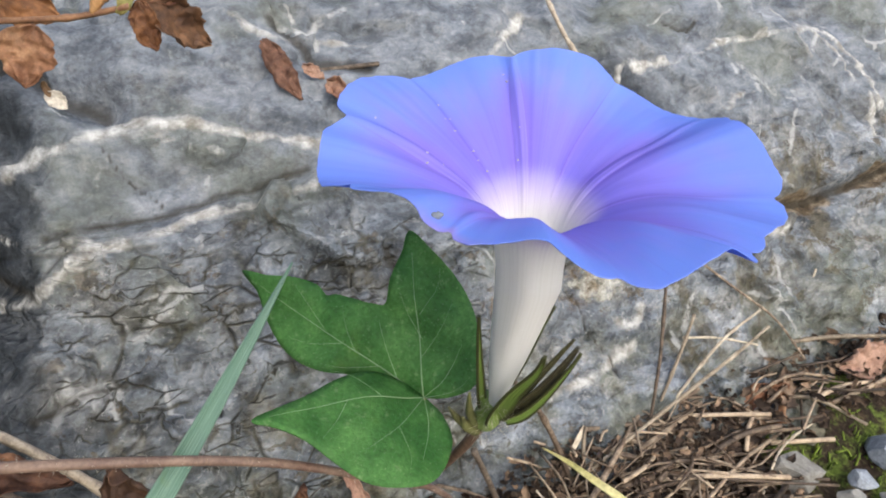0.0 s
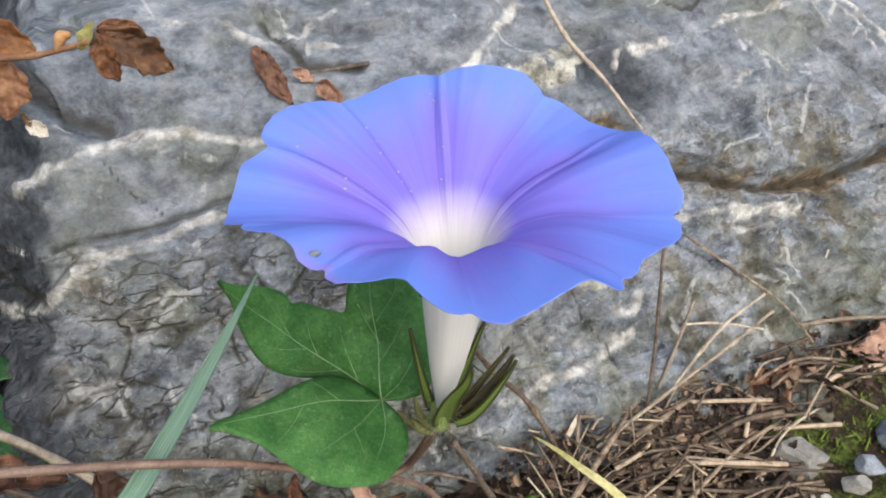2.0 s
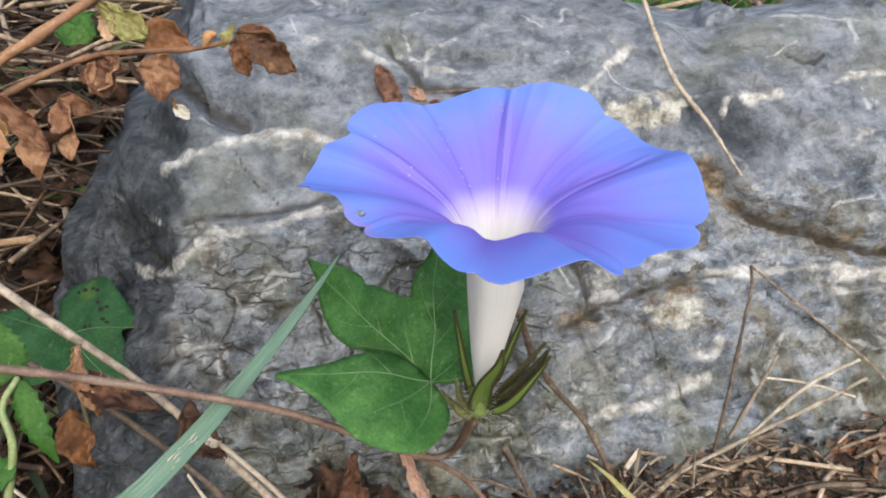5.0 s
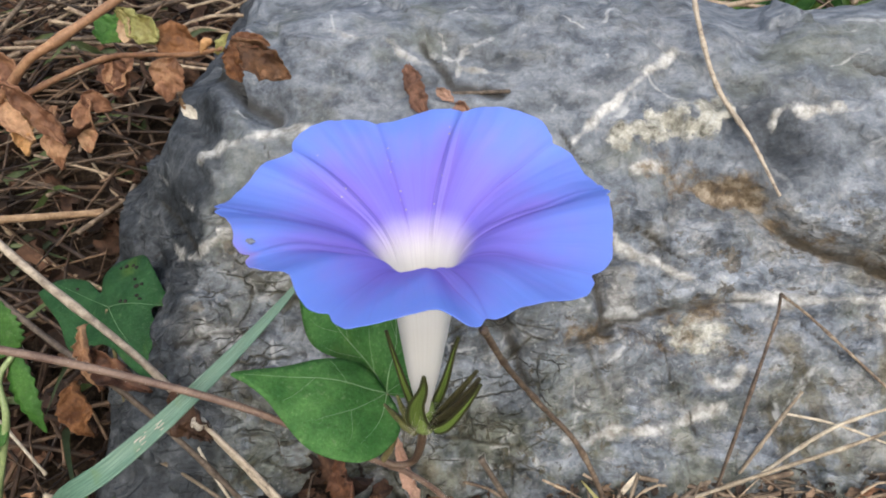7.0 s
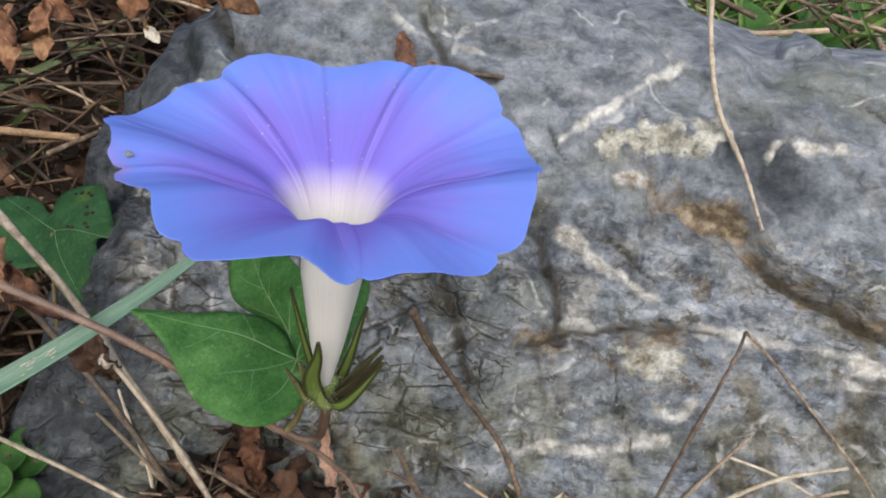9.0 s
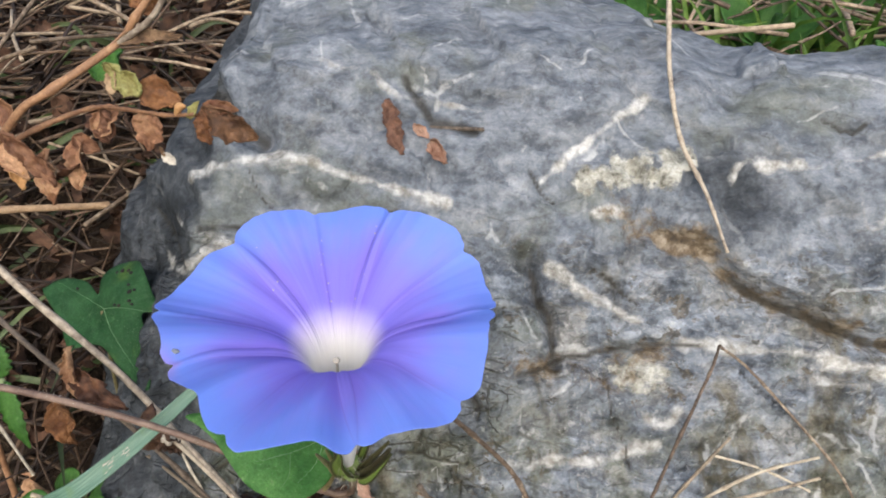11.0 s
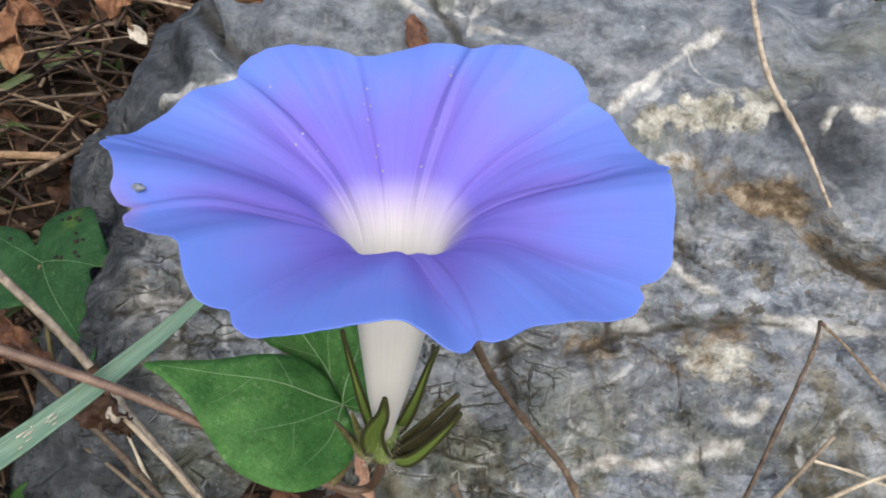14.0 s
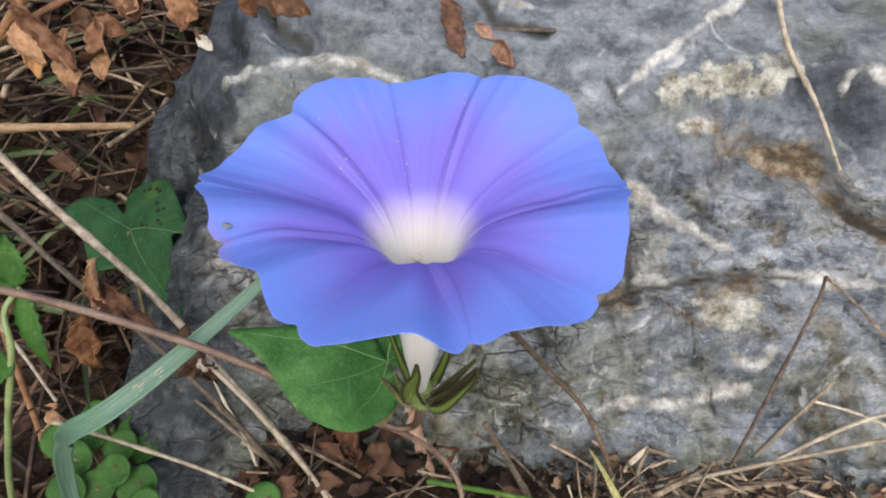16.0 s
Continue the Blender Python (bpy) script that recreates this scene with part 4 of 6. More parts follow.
    ob = part("corolla", (p, grid_faces(m, n, True)), PETAL, plant, "open funnel of blue-violet petals with a white throat", thick=0.00014,
              attrs={"reach": np.concatenate(reach_attr), "band": np.tile(band, m), "angle": np.tile(pos, m), "blush": np.tile(blush, m)})
    # dew drops along the folds and one dark speck on a lobe
    rng = np.random.RandomState(23)
    drops = []
    for k in range(15):
        j = int(np.argmin(np.abs(pos - rng.choice([8.86, 8.95, 9.1, 8.0, 7.1]) - rng.normal() * 0.05)))
        at = p[rng.randint(58, 96) * n + j] + np.array([0, -0.00008, 0.00016])
        r = rng.uniform(0.00010, 0.00022)
        drops.append(rod([at - np.array([r, 0, 0]), at, at + np.array([r, 0, 0])], [r * 0.4, r, r * 0.4], 5, 6))
    tagged(part("dew_drops", join(drops), PALE, ob, "tiny white drops"), kind="stuff")
    at = np.array([0.0077, 0.0600, 0.1948])
    at = p[int(np.argmin(((p - at) ** 2).sum(1)))] + np.array([0.0, -0.0001, 0.0004])
    part("speck", rod([at - np.array([0.0007, 0.0002, 0]), at, at + np.array([0.0006, 0.0003, 0])], [0.0003, 0.0005, 0.0002], 6, 6, 0.2), STONE_BLUE, ob, "small grey speck of dirt")
    return ob


corolla = build_corolla()
ball = rod([(0.0175, 0.0890, 0.1752), (0.0176, 0.0889, 0.1760), (0.0177, 0.0888, 0.1767)], [0.0004, 0.0009, 0.0004], 8, 8)
part("stigma", ball, PALE, corolla, "tiny white stigma deep in the throat")
part("style", rod([(0.0155, 0.0910, 0.1450), (0.0162, 0.0902, 0.1600), (0.0168, 0.0896, 0.1700), (0.0175, 0.0890, 0.1753)], [0.0003, 0.0003], 16, 6), PALE, corolla, "thin white style")


def sepal(base, tip, bend, width, facing, hook=(0, 0, 0)):
    b, t = Vector(base), Vector(tip)
    p = [b, b.lerp(t, 0.22) + Vector(bend) * 0.9, b.lerp(t, 0.5) + Vector(bend), b.lerp(t, 0.82) + Vector(bend) * 0.5 - Vector(hook), t]
    return ribbon([tuple(q) for q in p], [width * 0.7, width, width * 1.0, width * 0.88, width * 0.7, width * 0.52, width * 0.36, width * 0.24, 0.0004], facing, 34, 9, 0.75)


def build_calyx():
    c = CALYX
    bowl = rod([c + Vector((-0.0015, 0.0031, -0.0022)), c + Vector((-0.0008, 0.0022, 0.0002)), c + Vector((0.0, 0.0012, 0.0034)), c + Vector((0.0008, 0.0002, 0.0074))], [0.0012, 0.0024, 0.0028, 0.0026, 0.0022], 18, 16, 0.03)
    calyx = part("calyx", bowl, SEPAL_BASE, plant, "green hairy calyx with long pointed sepals")
    eye = (0.06, -0.02, 0.18)
    sep = [((0.0146, 0.0914, 0.1354), (0.0226, 0.0812, 0.1588), (-0.0008, -0.0010, 0.0000), 0.0046, SEPAL, (-0.0006, 0.0, 0.0004)),
           ((0.0168, 0.0926, 0.1352), (0.0294, 0.0908, 0.1542), (0.0004, -0.0006, -0.0006), 0.0033, SEPAL_DARK, (0, 0, 0)),
           ((0.0171, 0.0920, 0.1348), (0.0299, 0.0903, 0.1532), (0.0008, -0.0008, -0.0010), 0.0020, SEPAL, (0, 0, 0)),
           ((0.0166, 0.0932, 0.1362), (0.0286, 0.0914, 0.1554), (0.0000, -0.0004, 0.0002), 0.0018, SEPAL_DARK, (0, 0, 0)),
           ((0.0150, 0.0955, 0.1376), (0.0246, 0.0914, 0.1622), (0.0004, 0.0, -0.0002), 0.0019, SEPAL, (0.0002, 0, 0)),
           ((0.0126, 0.0930, 0.1364), (0.0114, 0.0856, 0.1632), (-0.0002, -0.0003, 0.0), 0.0017, SEPAL, (0, 0, 0))]
    for b, t, bend, w, mat, hook in sep:
        part("sepal", sepal(b, t, bend, w, eye, hook), mat, calyx, thick=0.0005, attrs={"across": np.tile(np.linspace(-1, 1, 9), 34), "along": np.repeat(np.linspace(0, 1, 34), 9)})
    for b, t in (((0.0118, 0.0938, 0.1312), (0.0062, 0.0893, 0.1400)), ((0.0118, 0.0936, 0.1318), (0.0100, 0.0893, 0.1438)), ((0.0115, 0.0932, 0.1310), (0.0088, 0.0900, 0.1372))):
        part("bract", rod([b, Vector(b).lerp(Vector(t), 0.5) + Vector((-0.0008, 0, -0.0006)), t], [0.0011, 0.0009, 0.0003], 10, 6), SEPAL_DARK, calyx, "small dark bract")
    rng = np.random.RandomState(4)
    hair = []
    for k in range(230):
        a, e = rng.uniform(0, 6.28), rng.uniform(-0.002, 0.0095)
        d = Vector((math.cos(a), math.sin(a), rng.uniform(-0.7, 0.4)))
        s = c + Vector((math.cos(a) * 0.0026 - 0.0004 + 0.18 * e, math.sin(a) * 0.0026 + 0.0012 - 0.25 * e, e))
        hair.append(rod([s, s + d * rng.uniform(0.0009, 0.0021)], [0.000032, 0.000016], 2, 3))
    tagged(part("hairs", join(hair), HAIR, calyx), kind="stuff")


build_calyx()


def build_stems():
    vine = [(-0.205, -0.030, 0.035), (-0.155, -0.010, 0.125), (-0.1030, 0.0242, 0.1717), (-0.0744, 0.0466, 0.1579), (-0.0577, 0.0624, 0.1465), (-0.0297, 0.0795, 0.1329), (-0.0094, 0.0927, 0.1169),
            (0.0004, 0.1051, 0.1022), (0.0070, 0.1126, 0.0880), (0.0135, 0.1099, 0.0788), (0.0107, 0.1028, 0.0624), (0.0050, 0.1000, 0.0400), (0.0030, 0.0995, 0.0200)]
    stem = part("vine_stem", rod(vine, [0.0010, 0.0010, 0.00095, 0.0008, 0.0007, 0.0007], 150, 10, 0.04, 0, 2), VINE, plant, "long reddish-brown hairy vine stem")
    p = spline(vine, 500)[60:400]
    rng = np.random.RandomState(8)
    hair = []
    for k in range(520):
        s = Vector(p[rng.randint(len(p))])
        d = Vector(rng.normal(size=3)).normalized()
        hair.append(rod([s, s + d * rng.uniform(0.0010, 0.0019)], [0.00004, 0.00002], 2, 3))
    tagged(part("hairs", join(hair), HAIR, stem), kind="stuff")
    part("peduncle", rod([(0.0125, 0.0951, 0.1314), (0.0088, 0.0986, 0.1216), (0.0046, 0.1023, 0.1125), (0.0022, 0.1028, 0.1092), (-0.0006, 0.1010, 0.1086), (-0.0040, 0.0993, 0.1100)], [0.0013, 0.0010, 0.0009, 0.0010], 34, 10), VINE_DARK, plant, "short bent dark flower stalk")
    part("petiole", rod([tuple(NODE), (0.0008, 0.1000, 0.1255), (-0.0008, 0.1002, 0.1165), (-0.0040, 0.0992, 0.1100)], [0.0006, 0.0008, 0.0009], 24, 10), STALK_GREEN, plant, "green leaf stalk")


build_stems()

AX, AY = Vector((0.998, -0.06, 0.022)).normalized(), Vector((0.0, 0.5645, 0.8255))


def leaf_upper(a, b):
    """The upright part of the leaf, slightly domed and rippled."""
    n = AX.cross(AY)
    lift = 0.0016 * math.sin(a * 210) * math.sin(b * 160 + 1) - 5.0 * (a + 0.006) ** 2 * 0.6 + 0.0007 * math.sin(b * 420 + a * 260)
    return NODE + AX * a + AY * b + n * lift


def leaf_lower(x, y):
    """The lobe that leans out towards the front."""
    lift = 0.0013 * math.sin(x * 230 + 0.6) * math.sin(y * 190) + 3.0 * (x + 0.01) * (y + 0.01) * 0.4 - 4.0 * (y + 0.011) ** 2
    r = math.hypot(x, y)
    lift *= min(1.0, r / 0.006)
    return NODE + Vector((x, y, -0.5437 * x + 0.2559 * y)) + Vector((0.466, -0.219, 0.857)) * lift


def vein_strip(flat, place, width, off):
    p = spline([(x, y, 0) for x, y in flat], 22)
    q = np.array([tuple(place(x, y)) for x, y, _ in p])
    q = q + np.array(off) * 0.00022
    r = np.linspace(width * 0.48, width * 0.10, 6)
    return rod(q, r, 22, 6)


def build_leaf():
    upper = [(0.0007, 0.0), (0.0060, 0.0008), (0.0104, 0.0032), (0.0112, 0.0081), (0.0108, 0.0130), (0.0092, 0.0190), (0.0055, 0.0252), (0.0005, 0.0305), (-0.0046, 0.0346),
             (-0.0062, 0.0300), (-0.0078, 0.0245), (-0.0089, 0.0190), (-0.0120, 0.0188), (-0.0165, 0.0196), (-0.0204, 0.0203), (-0.0225, 0.0200), (-0.0250, 0.0222), (-0.0300, 0.0235),
             (-0.0360, 0.0236), (-0.0428, 0.0244), (-0.0385, 0.0200), (-0.0358, 0.0140), (-0.0318, 0.0085), (-0.0270, 0.0055), (-0.0215, 0.0040), (-0.0150, 0.0035), (-0.0080, 0.0020)]
    lower = [(0.0004, 0.0002), (0.0040, -0.0014), (0.0064, -0.0042), (0.0068, -0.0078), (0.0055, -0.0130), (0.0028, -0.0172), (-0.0016, -0.0200), (-0.0069, -0.0214), (-0.0131, -0.0208),
             (-0.0191, -0.0199), (-0.0240, -0.0202), (-0.0281, -0.0208), (-0.0250, -0.0163), (-0.0210, -0.0110), (-0.0161, -0.0045), (-0.0104, 0.0009), (-0.0059, 0.0019)]
    shape = join([outline_leaf(upper, leaf_upper, 0.0013, 240), outline_leaf(lower, leaf_lower, 0.0013, 200)])
    leaf = part("leaf", shape, LEAF, plant, "three-lobed green leaf with pale veins and worn edge", thick=0.0003)
    na, nb = -AX.cross(AY), Vector((0.466, -0.219, 0.857))
    na = na if na.y < 0 else -na
    for flat, w in (([(0, 0.0003), (-0.0015, 0.012), (-0.0040, 0.030)], 0.00030), ([(0, 0), (-0.014, 0.008), (-0.029, 0.0160), (-0.038, 0.0215)], 0.00030),
                    ([(0, 0), (0.0045, 0.0045), (0.0075, 0.0115)], 0.00018), ([(0, 0), (0.0065, 0.0020), (0.0095, 0.0050)], 0.00016),
                    ([(-0.006, 0.0035), (-0.0085, 0.0100), (-0.0105, 0.0160)], 0.00012), ([(-0.015, 0.0085), (-0.0170, 0.0130), (-0.0185, 0.0180)], 0.00012),
                    ([(-0.001, 0.012), (-0.0040, 0.0170), (-0.0062, 0.0225)], 0.00010), ([(-0.0015, 0.017), (0.0015, 0.0225), (0.0020, 0.0270)], 0.00010), ([(-0.022, 0.0125), (-0.0265, 0.0180), (-0.0300, 0.0225)], 0.00010), ([(-0.010, 0.0057), (-0.017, 0.0050), (-0.022, 0.0055)], 0.00010),
                    ([(-0.001, 0.008), (0.0030, 0.0145), (0.0050, 0.0200)], 0.00012), ([(-0.018, 0.0100), (-0.025, 0.0095), (-0.030, 0.0105)], 0.00011)):
        part("vein", vein_strip(flat, leaf_upper, w, tuple(na)), VEIN, leaf)
    for flat, w in (([(0, 0), (-0.010, -0.0060), (-0.0200, -0.0135), (-0.026, -0.0190)], 0.00022), ([(0, 0), (-0.0040, -0.0090), (-0.0090, -0.0165)], 0.00018),
                    ([(0, 0), (0.0020, -0.0060), (0.0015, -0.0130)], 0.00016), ([(-0.008, -0.0048), (-0.0135, -0.0030), (-0.0180, -0.0035)], 0.00010), ([(-0.014, -0.0090), (-0.0150, -0.0140), (-0.0165, -0.0180)], 0.00010),
                    ([(-0.0040, -0.0090), (-0.0010, -0.0130), (-0.0008, -0.0170)], 0.00010)):
        part("vein", vein_strip(flat, leaf_lower, w, tuple(nb)), VEIN, leaf)


build_leaf()

# ---- the grass blade beside the leaf ----
def build_blade():
    thing = empty("grass_blade", (-0.098, 0.051, -0.004), "broad blue-green grass blade sharply folded over", "grass blade")
    line = [(-0.0288, 0.1125, 0.1571), (-0.0340, 0.1021, 0.1477), (-0.0381, 0.0899, 0.1405), (-0.0420, 0.0770, 0.1341), (-0.0454, 0.0662, 0.1293), (-0.0504, 0.0556, 0.1239), (-0.0568, 0.0505, 0.1190),
            (-0.0618, 0.0492, 0.1142), (-0.0665, 0.0497, 0.1079), (-0.0744, 0.0497, 0.0950), (-0.0835, 0.0496, 0.0710), (-0.0929, 0.0489, 0.0407), (-0.0970, 0.0500, 0.0100), (-0.0980, 0.0510, -0.0060)]
    widths = [0.0003, 0.0022, 0.0034, 0.0042, 0.0048, 0.0051, 0.0053, 0.0054, 0.0050, 0.0046, 0.0044, 0.0040, 0.0036]
    n, c = 120, 9
    shape = ribbon(line, widths, (0.05, 0.0, 0.25), n, c, 0.35)
    along, across = np.repeat(np.linspace(0, 5, n), c), np.tile(np.linspace(-1, 1, c), n)
    upper = part("blade", shape, BLADE, thing, thick=0.0003, attrs={"along": along, "across": across})
    rng = np.random.RandomState(3)
    p = np.array(ribbon(line, widths, (0.05, 0.0, 0.25), 200, 3, 0.35)[0]).reshape(200, 3, 3)
    specks = []
    for k in range(16):
        i = rng.randint(58, 68)
        q, d = p[i, 1] + (p[i, 2] - p[i, 0]) * rng.uniform(-0.3, 0.35), p[i - 3, 1] - p[i, 1]
        up = np.array([0.25, -0.35, 0.9]) * 0.0006
        d = d / np.linalg.norm(d) * rng.uniform(0.0003, 0.0008)
        specks.append(rod([q + up - d, q + up + d], [0.00014, 0.0001], 3, 4))
    tagged(part("specks", join(specks), PALE, upper, "scraped white marks"), kind="stuff")


build_blade()

# ---- dry twigs and stalks ----
def twig(name, label, points, radii, mat, category="twig", n=40, nodes=0, group="", seed=0):
    ob = part(name, rod(points, radii, n, 8, 0.06, nodes, seed), mat, at=points[-1])
    return tagged(ob, label, category, group)


twig("hanging_twig", "pale dry twig lying down over the boulder", [(-0.030, 0.385, 0.290), (-0.0010, 0.3332, 0.2501), (0.0197, 0.2898, 0.2099), (0.0286, 0.2720, 0.1930), (0.0404, 0.2578, 0.1738), (0.0552, 0.2486, 0.1590), (0.0685, 0.2376, 0.1438)],
     [0.0010, 0.0010, 0.0009, 0.0009, 0.0005], TWIG, n=90, nodes=9, seed=1)
twig("broken_stalk", "brown dry stalk with a broken hollow tip", [(0.0157, 0.1192, 0.1446), (0.0163, 0.1266, 0.1324), (0.0159, 0.1352, 0.1209), (0.0204, 0.1464, 0.1027), (0.0298, 0.1546, 0.0843), (0.0386, 0.1572, 0.0632), (0.0440, 0.1561, 0.0450), (0.0450, 0.156, 0.028)],
     [0.0010, 0.0008, 0.0009, 0.0007], TWIG_DARK, "stalk", 90, 5, seed=2)
twig("leaning_stick", "short pale dry stick leaning on the boulder foot", [(0.0105, 0.1263, 0.0940), (0.0160, 0.1330, 0.0730), (0.0220, 0.1400, 0.0480), (0.0240, 0.1430, 0.0300)],
     [0.0008, 0.0010, 0.0009], TWIG, "stick", 30, 2, seed=21)
twig("green_stem", "thin green grass stem leaning low over the litter", [(0.0000, 0.1120, 0.0760), (0.0150, 0.1250, 0.0680), (0.0280, 0.1380, 0.0580), (0.0380, 0.1500, 0.0500), (0.0450, 0.1560, 0.0360)],
     [0.0008, 0.0009, 0.0009], GRASS, "grass stem", 30, 0, seed=22)
twig("long_twig", "long pale dry twig leaning through the plants", [(-0.190, 0.066, 0.215), (-0.1433, 0.0765, 0.1790), (-0.1150, 0.0833, 0.1493), (-0.0860, 0.0918, 0.1205), (-0.0640, 0.0960, 0.0950), (-0.045, 0.102, 0.065), (-0.035, 0.106, 0.040)],
     [0.0012, 0.0012, 0.0011, 0.0011], TWIG, n=60, nodes=5, seed=3)
twig("slanting_twig", "thin grey dry twig leaning over the litter", [(-0.160, 0.070, 0.160), (-0.1281, 0.0747, 0.1450), (-0.0997, 0.0773, 0.1300), (-0.0800, 0.0850, 0.1090), (-0.062, 0.095, 0.075), (-0.050, 0.103, 0.040)],
     [0.0009, 0.0009, 0.0008], TWIG, n=50, nodes=4, seed=4)

twig("lying_stem", "thick pinkish-brown dead stem lying on the litter", [(-0.2747, 0.1180, 0.1138), (-0.2588, 0.1358, 0.1126), (-0.2260, 0.1781, 0.1063)], [0.0022, 0.0021, 0.0017], DRY_TAN, "stem", 30, 2, seed=31)
twig("lying_stem", "pale brown dead stem lying on the litter", [(-0.3978, 0.1327, 0.0394), (-0.3822, 0.1693, 0.0422), (-0.3562, 0.2303, 0.0468)], [0.0016, 0.0018, 0.0014], DRY_TAN, "stem", 30, 2, seed=32)


def build_bent_stem():
    thing = empty("bent_stem", (0.070, 0.182, 0.045), "thin dry stem bent sharply over against the boulder", "stem")
    part("rising_stem", rod([(0.0688, 0.1650, 0.0300), (0.0692, 0.1728, 0.0547), (0.0724, 0.1861, 0.0830), (0.0750, 0.2035, 0.1035), (0.0761, 0.2115, 0.1125), (0.0756, 0.2204, 0.1159)], [0.0006, 0.0006, 0.0005], 44, 7, 0.12, 4), TWIG_DARK, thing)
    part("falling_stem", rod([(0.0756, 0.2204, 0.1159), (0.0862, 0.2267, 0.1057), (0.1058, 0.2257, 0.0914), (0.1233, 0.2212, 0.0799), (0.1363, 0.2166, 0.0650)], [0.0005, 0.0005, 0.0004], 44, 7, 0.12, 3), TWIG_DARK, thing)


build_bent_stem()


def build_yellow_blade():
    ob = part("yellow_blade", ribbon([(0.0316, 0.1557, 0.0688), (0.0389, 0.1502, 0.0690), (0.0464, 0.1444, 0.0679), (0.0570, 0.1385, 0.0640), (0.0680, 0.1320, 0.0550), (0.0760, 0.1260, 0.0430), (0.0800, 0.1220, 0.0300)], [0.0003, 0.0015, 0.0024, 0.0029, 0.0032, 0.0030], (0.07, 0.0, 0.25), 40, 7, 0.4), YELLOW, at=(0.080, 0.122, 0.030), thick=0.0003)
    tagged(ob, "yellowing pointed grass blade rising from the litter", "grass blade")


build_yellow_blade()

STRAWS = [  # points, radius
    ([(0.046, 0.158, 0.055), (0.074, 0.178, 0.067), (0.103, 0.201, 0.076), (0.118, 0.2130, 0.0815)], 0.0013),
    ([(0.052, 0.161, 0.050), (0.067, 0.178, 0.053), (0.084, 0.193, 0.055)], 0.0011),
    ([(0.052, 0.162, 0.047), (0.070, 0.166, 0.049), (0.087, 0.169, 0.046)], 0.0011),
    ([(0.005, 0.124, 0.046), (0.020, 0.136, 0.047), (0.034, 0.148, 0.046)], 0.0016),
    ([(0.073, 0.183, 0.060), (0.082, 0.196, 0.079), (0.088, 0.207, 0.089)], 0.0012),
    ([(0.078, 0.186, 0.062), (0.098, 0.204, 0.079), (0.116, 0.219, 0.085)], 0.0012),
    ([(0.085, 0.205, 0.080), (0.100, 0.212, 0.076), (0.117, 0.216, 0.071)], 0.0009),
    ([(0.106, 0.194, 0.045), (0.116, 0.202, 0.046), (0.128, 0.212, 0.046)], 0.0019),
    ([(0.105, 0.190, 0.050), (0.122, 0.201, 0.056), (0.138, 0.205, 0.055), (0.156, 0.199, 0.049)], 0.0015),
    ([(0.107, 0.163, 0.044), (0.118, 0.180, 0.052), (0.137, 0.197, 0.052)], 0.0009),
    ([(0.058, 0.158, 0.044), (0.080, 0.165, 0.048), (0.102, 0.167, 0.045)], 0.0012),
    ([(0.088, 0.222, 0.066), (0.120, 0.228, 0.064), (0.150, 0.233, 0.064), (0.182, 0.240, 0.062)], 0.0014),
    ([(0.125, 0.223, 0.066), (0.150, 0.231, 0.066), (0.178, 0.236, 0.065)], 0.0018),
    ([(-0.0835, 0.0540, 0.1010), (-0.0763, 0.0654, 0.0867), (-0.0624, 0.0798, 0.0690), (-0.0384, 0.0908, 0.0570), (-0.022, 0.098, 0.046)], 0.0012),
    ([(-0.128, 0.101, 0.060), (-0.105, 0.101, 0.062), (-0.078, 0.101, 0.058), (-0.045, 0.105, 0.040)], 0.0012),
    ([(-0.100, 0.110, 0.075), (-0.086, 0.106, 0.062), (-0.070, 0.102, 0.048), (-0.055, 0.094, 0.015)], 0.0010),
    ([(-0.160, 0.062, 0.125), (-0.120, 0.062, 0.111), (-0.088, 0.058, 0.103)], 0.0011),
    ([(-0.053, 0.136, 0.048), (-0.040, 0.143, 0.049), (-0.026, 0.148, 0.048)], 0.0009),
    ([(-0.075, 0.103, 0.052), (-0.055, 0.106, 0.042), (-0.034, 0.106, 0.026)], 0.0026),
    ([(0.030, 0.146, 0.060), (0.040, 0.138, 0.052), (0.046, 0.128, 0.042)], 0.0007),
    ([(0.133, 0.238, 0.060), (0.137, 0.242, 0.072), (0.140, 0.246, 0.084)], 0.0009),
    ([(0.140, 0.238, 0.060), (0.143, 0.243, 0.074), (0.147, 0.248, 0.088)], 0.0010),
    ([(0.014, 0.126, 0.066), (0.020, 0.130, 0.056), (0.028, 0.130, 0.042)], 0.0007),
]
for k, (line, r) in enumerate(STRAWS):
    twig("straw", "dry pale straw lying in the litter by the boulder", line, [r * 0.46, r * 0.52, r * 0.38], STRAW, "straw", 22, 3, "loose straws", k)


def build_folded_straw():
    thing = empty("folded_straw", (0.048, 0.158, 0.048), "pale straw standing up and folded over", "straw")
    part("upright", rod([(0.048, 0.157, 0.046), (0.0462, 0.1620, 0.0590), (0.0467, 0.1685, 0.0672)], [0.0008, 0.0008, 0.0006], 14, 7), STRAW, thing)
    part("bent_end", ribbon([(0.0467, 0.1685, 0.0672), (0.0440, 0.1655, 0.0630), (0.0420, 0.1630, 0.0590)], [0.0016, 0.0018, 0.0012], (0.08, 0.0, 0.24), 12, 5, 0.3), STRAW, thing, thick=0.0003)


build_folded_straw()


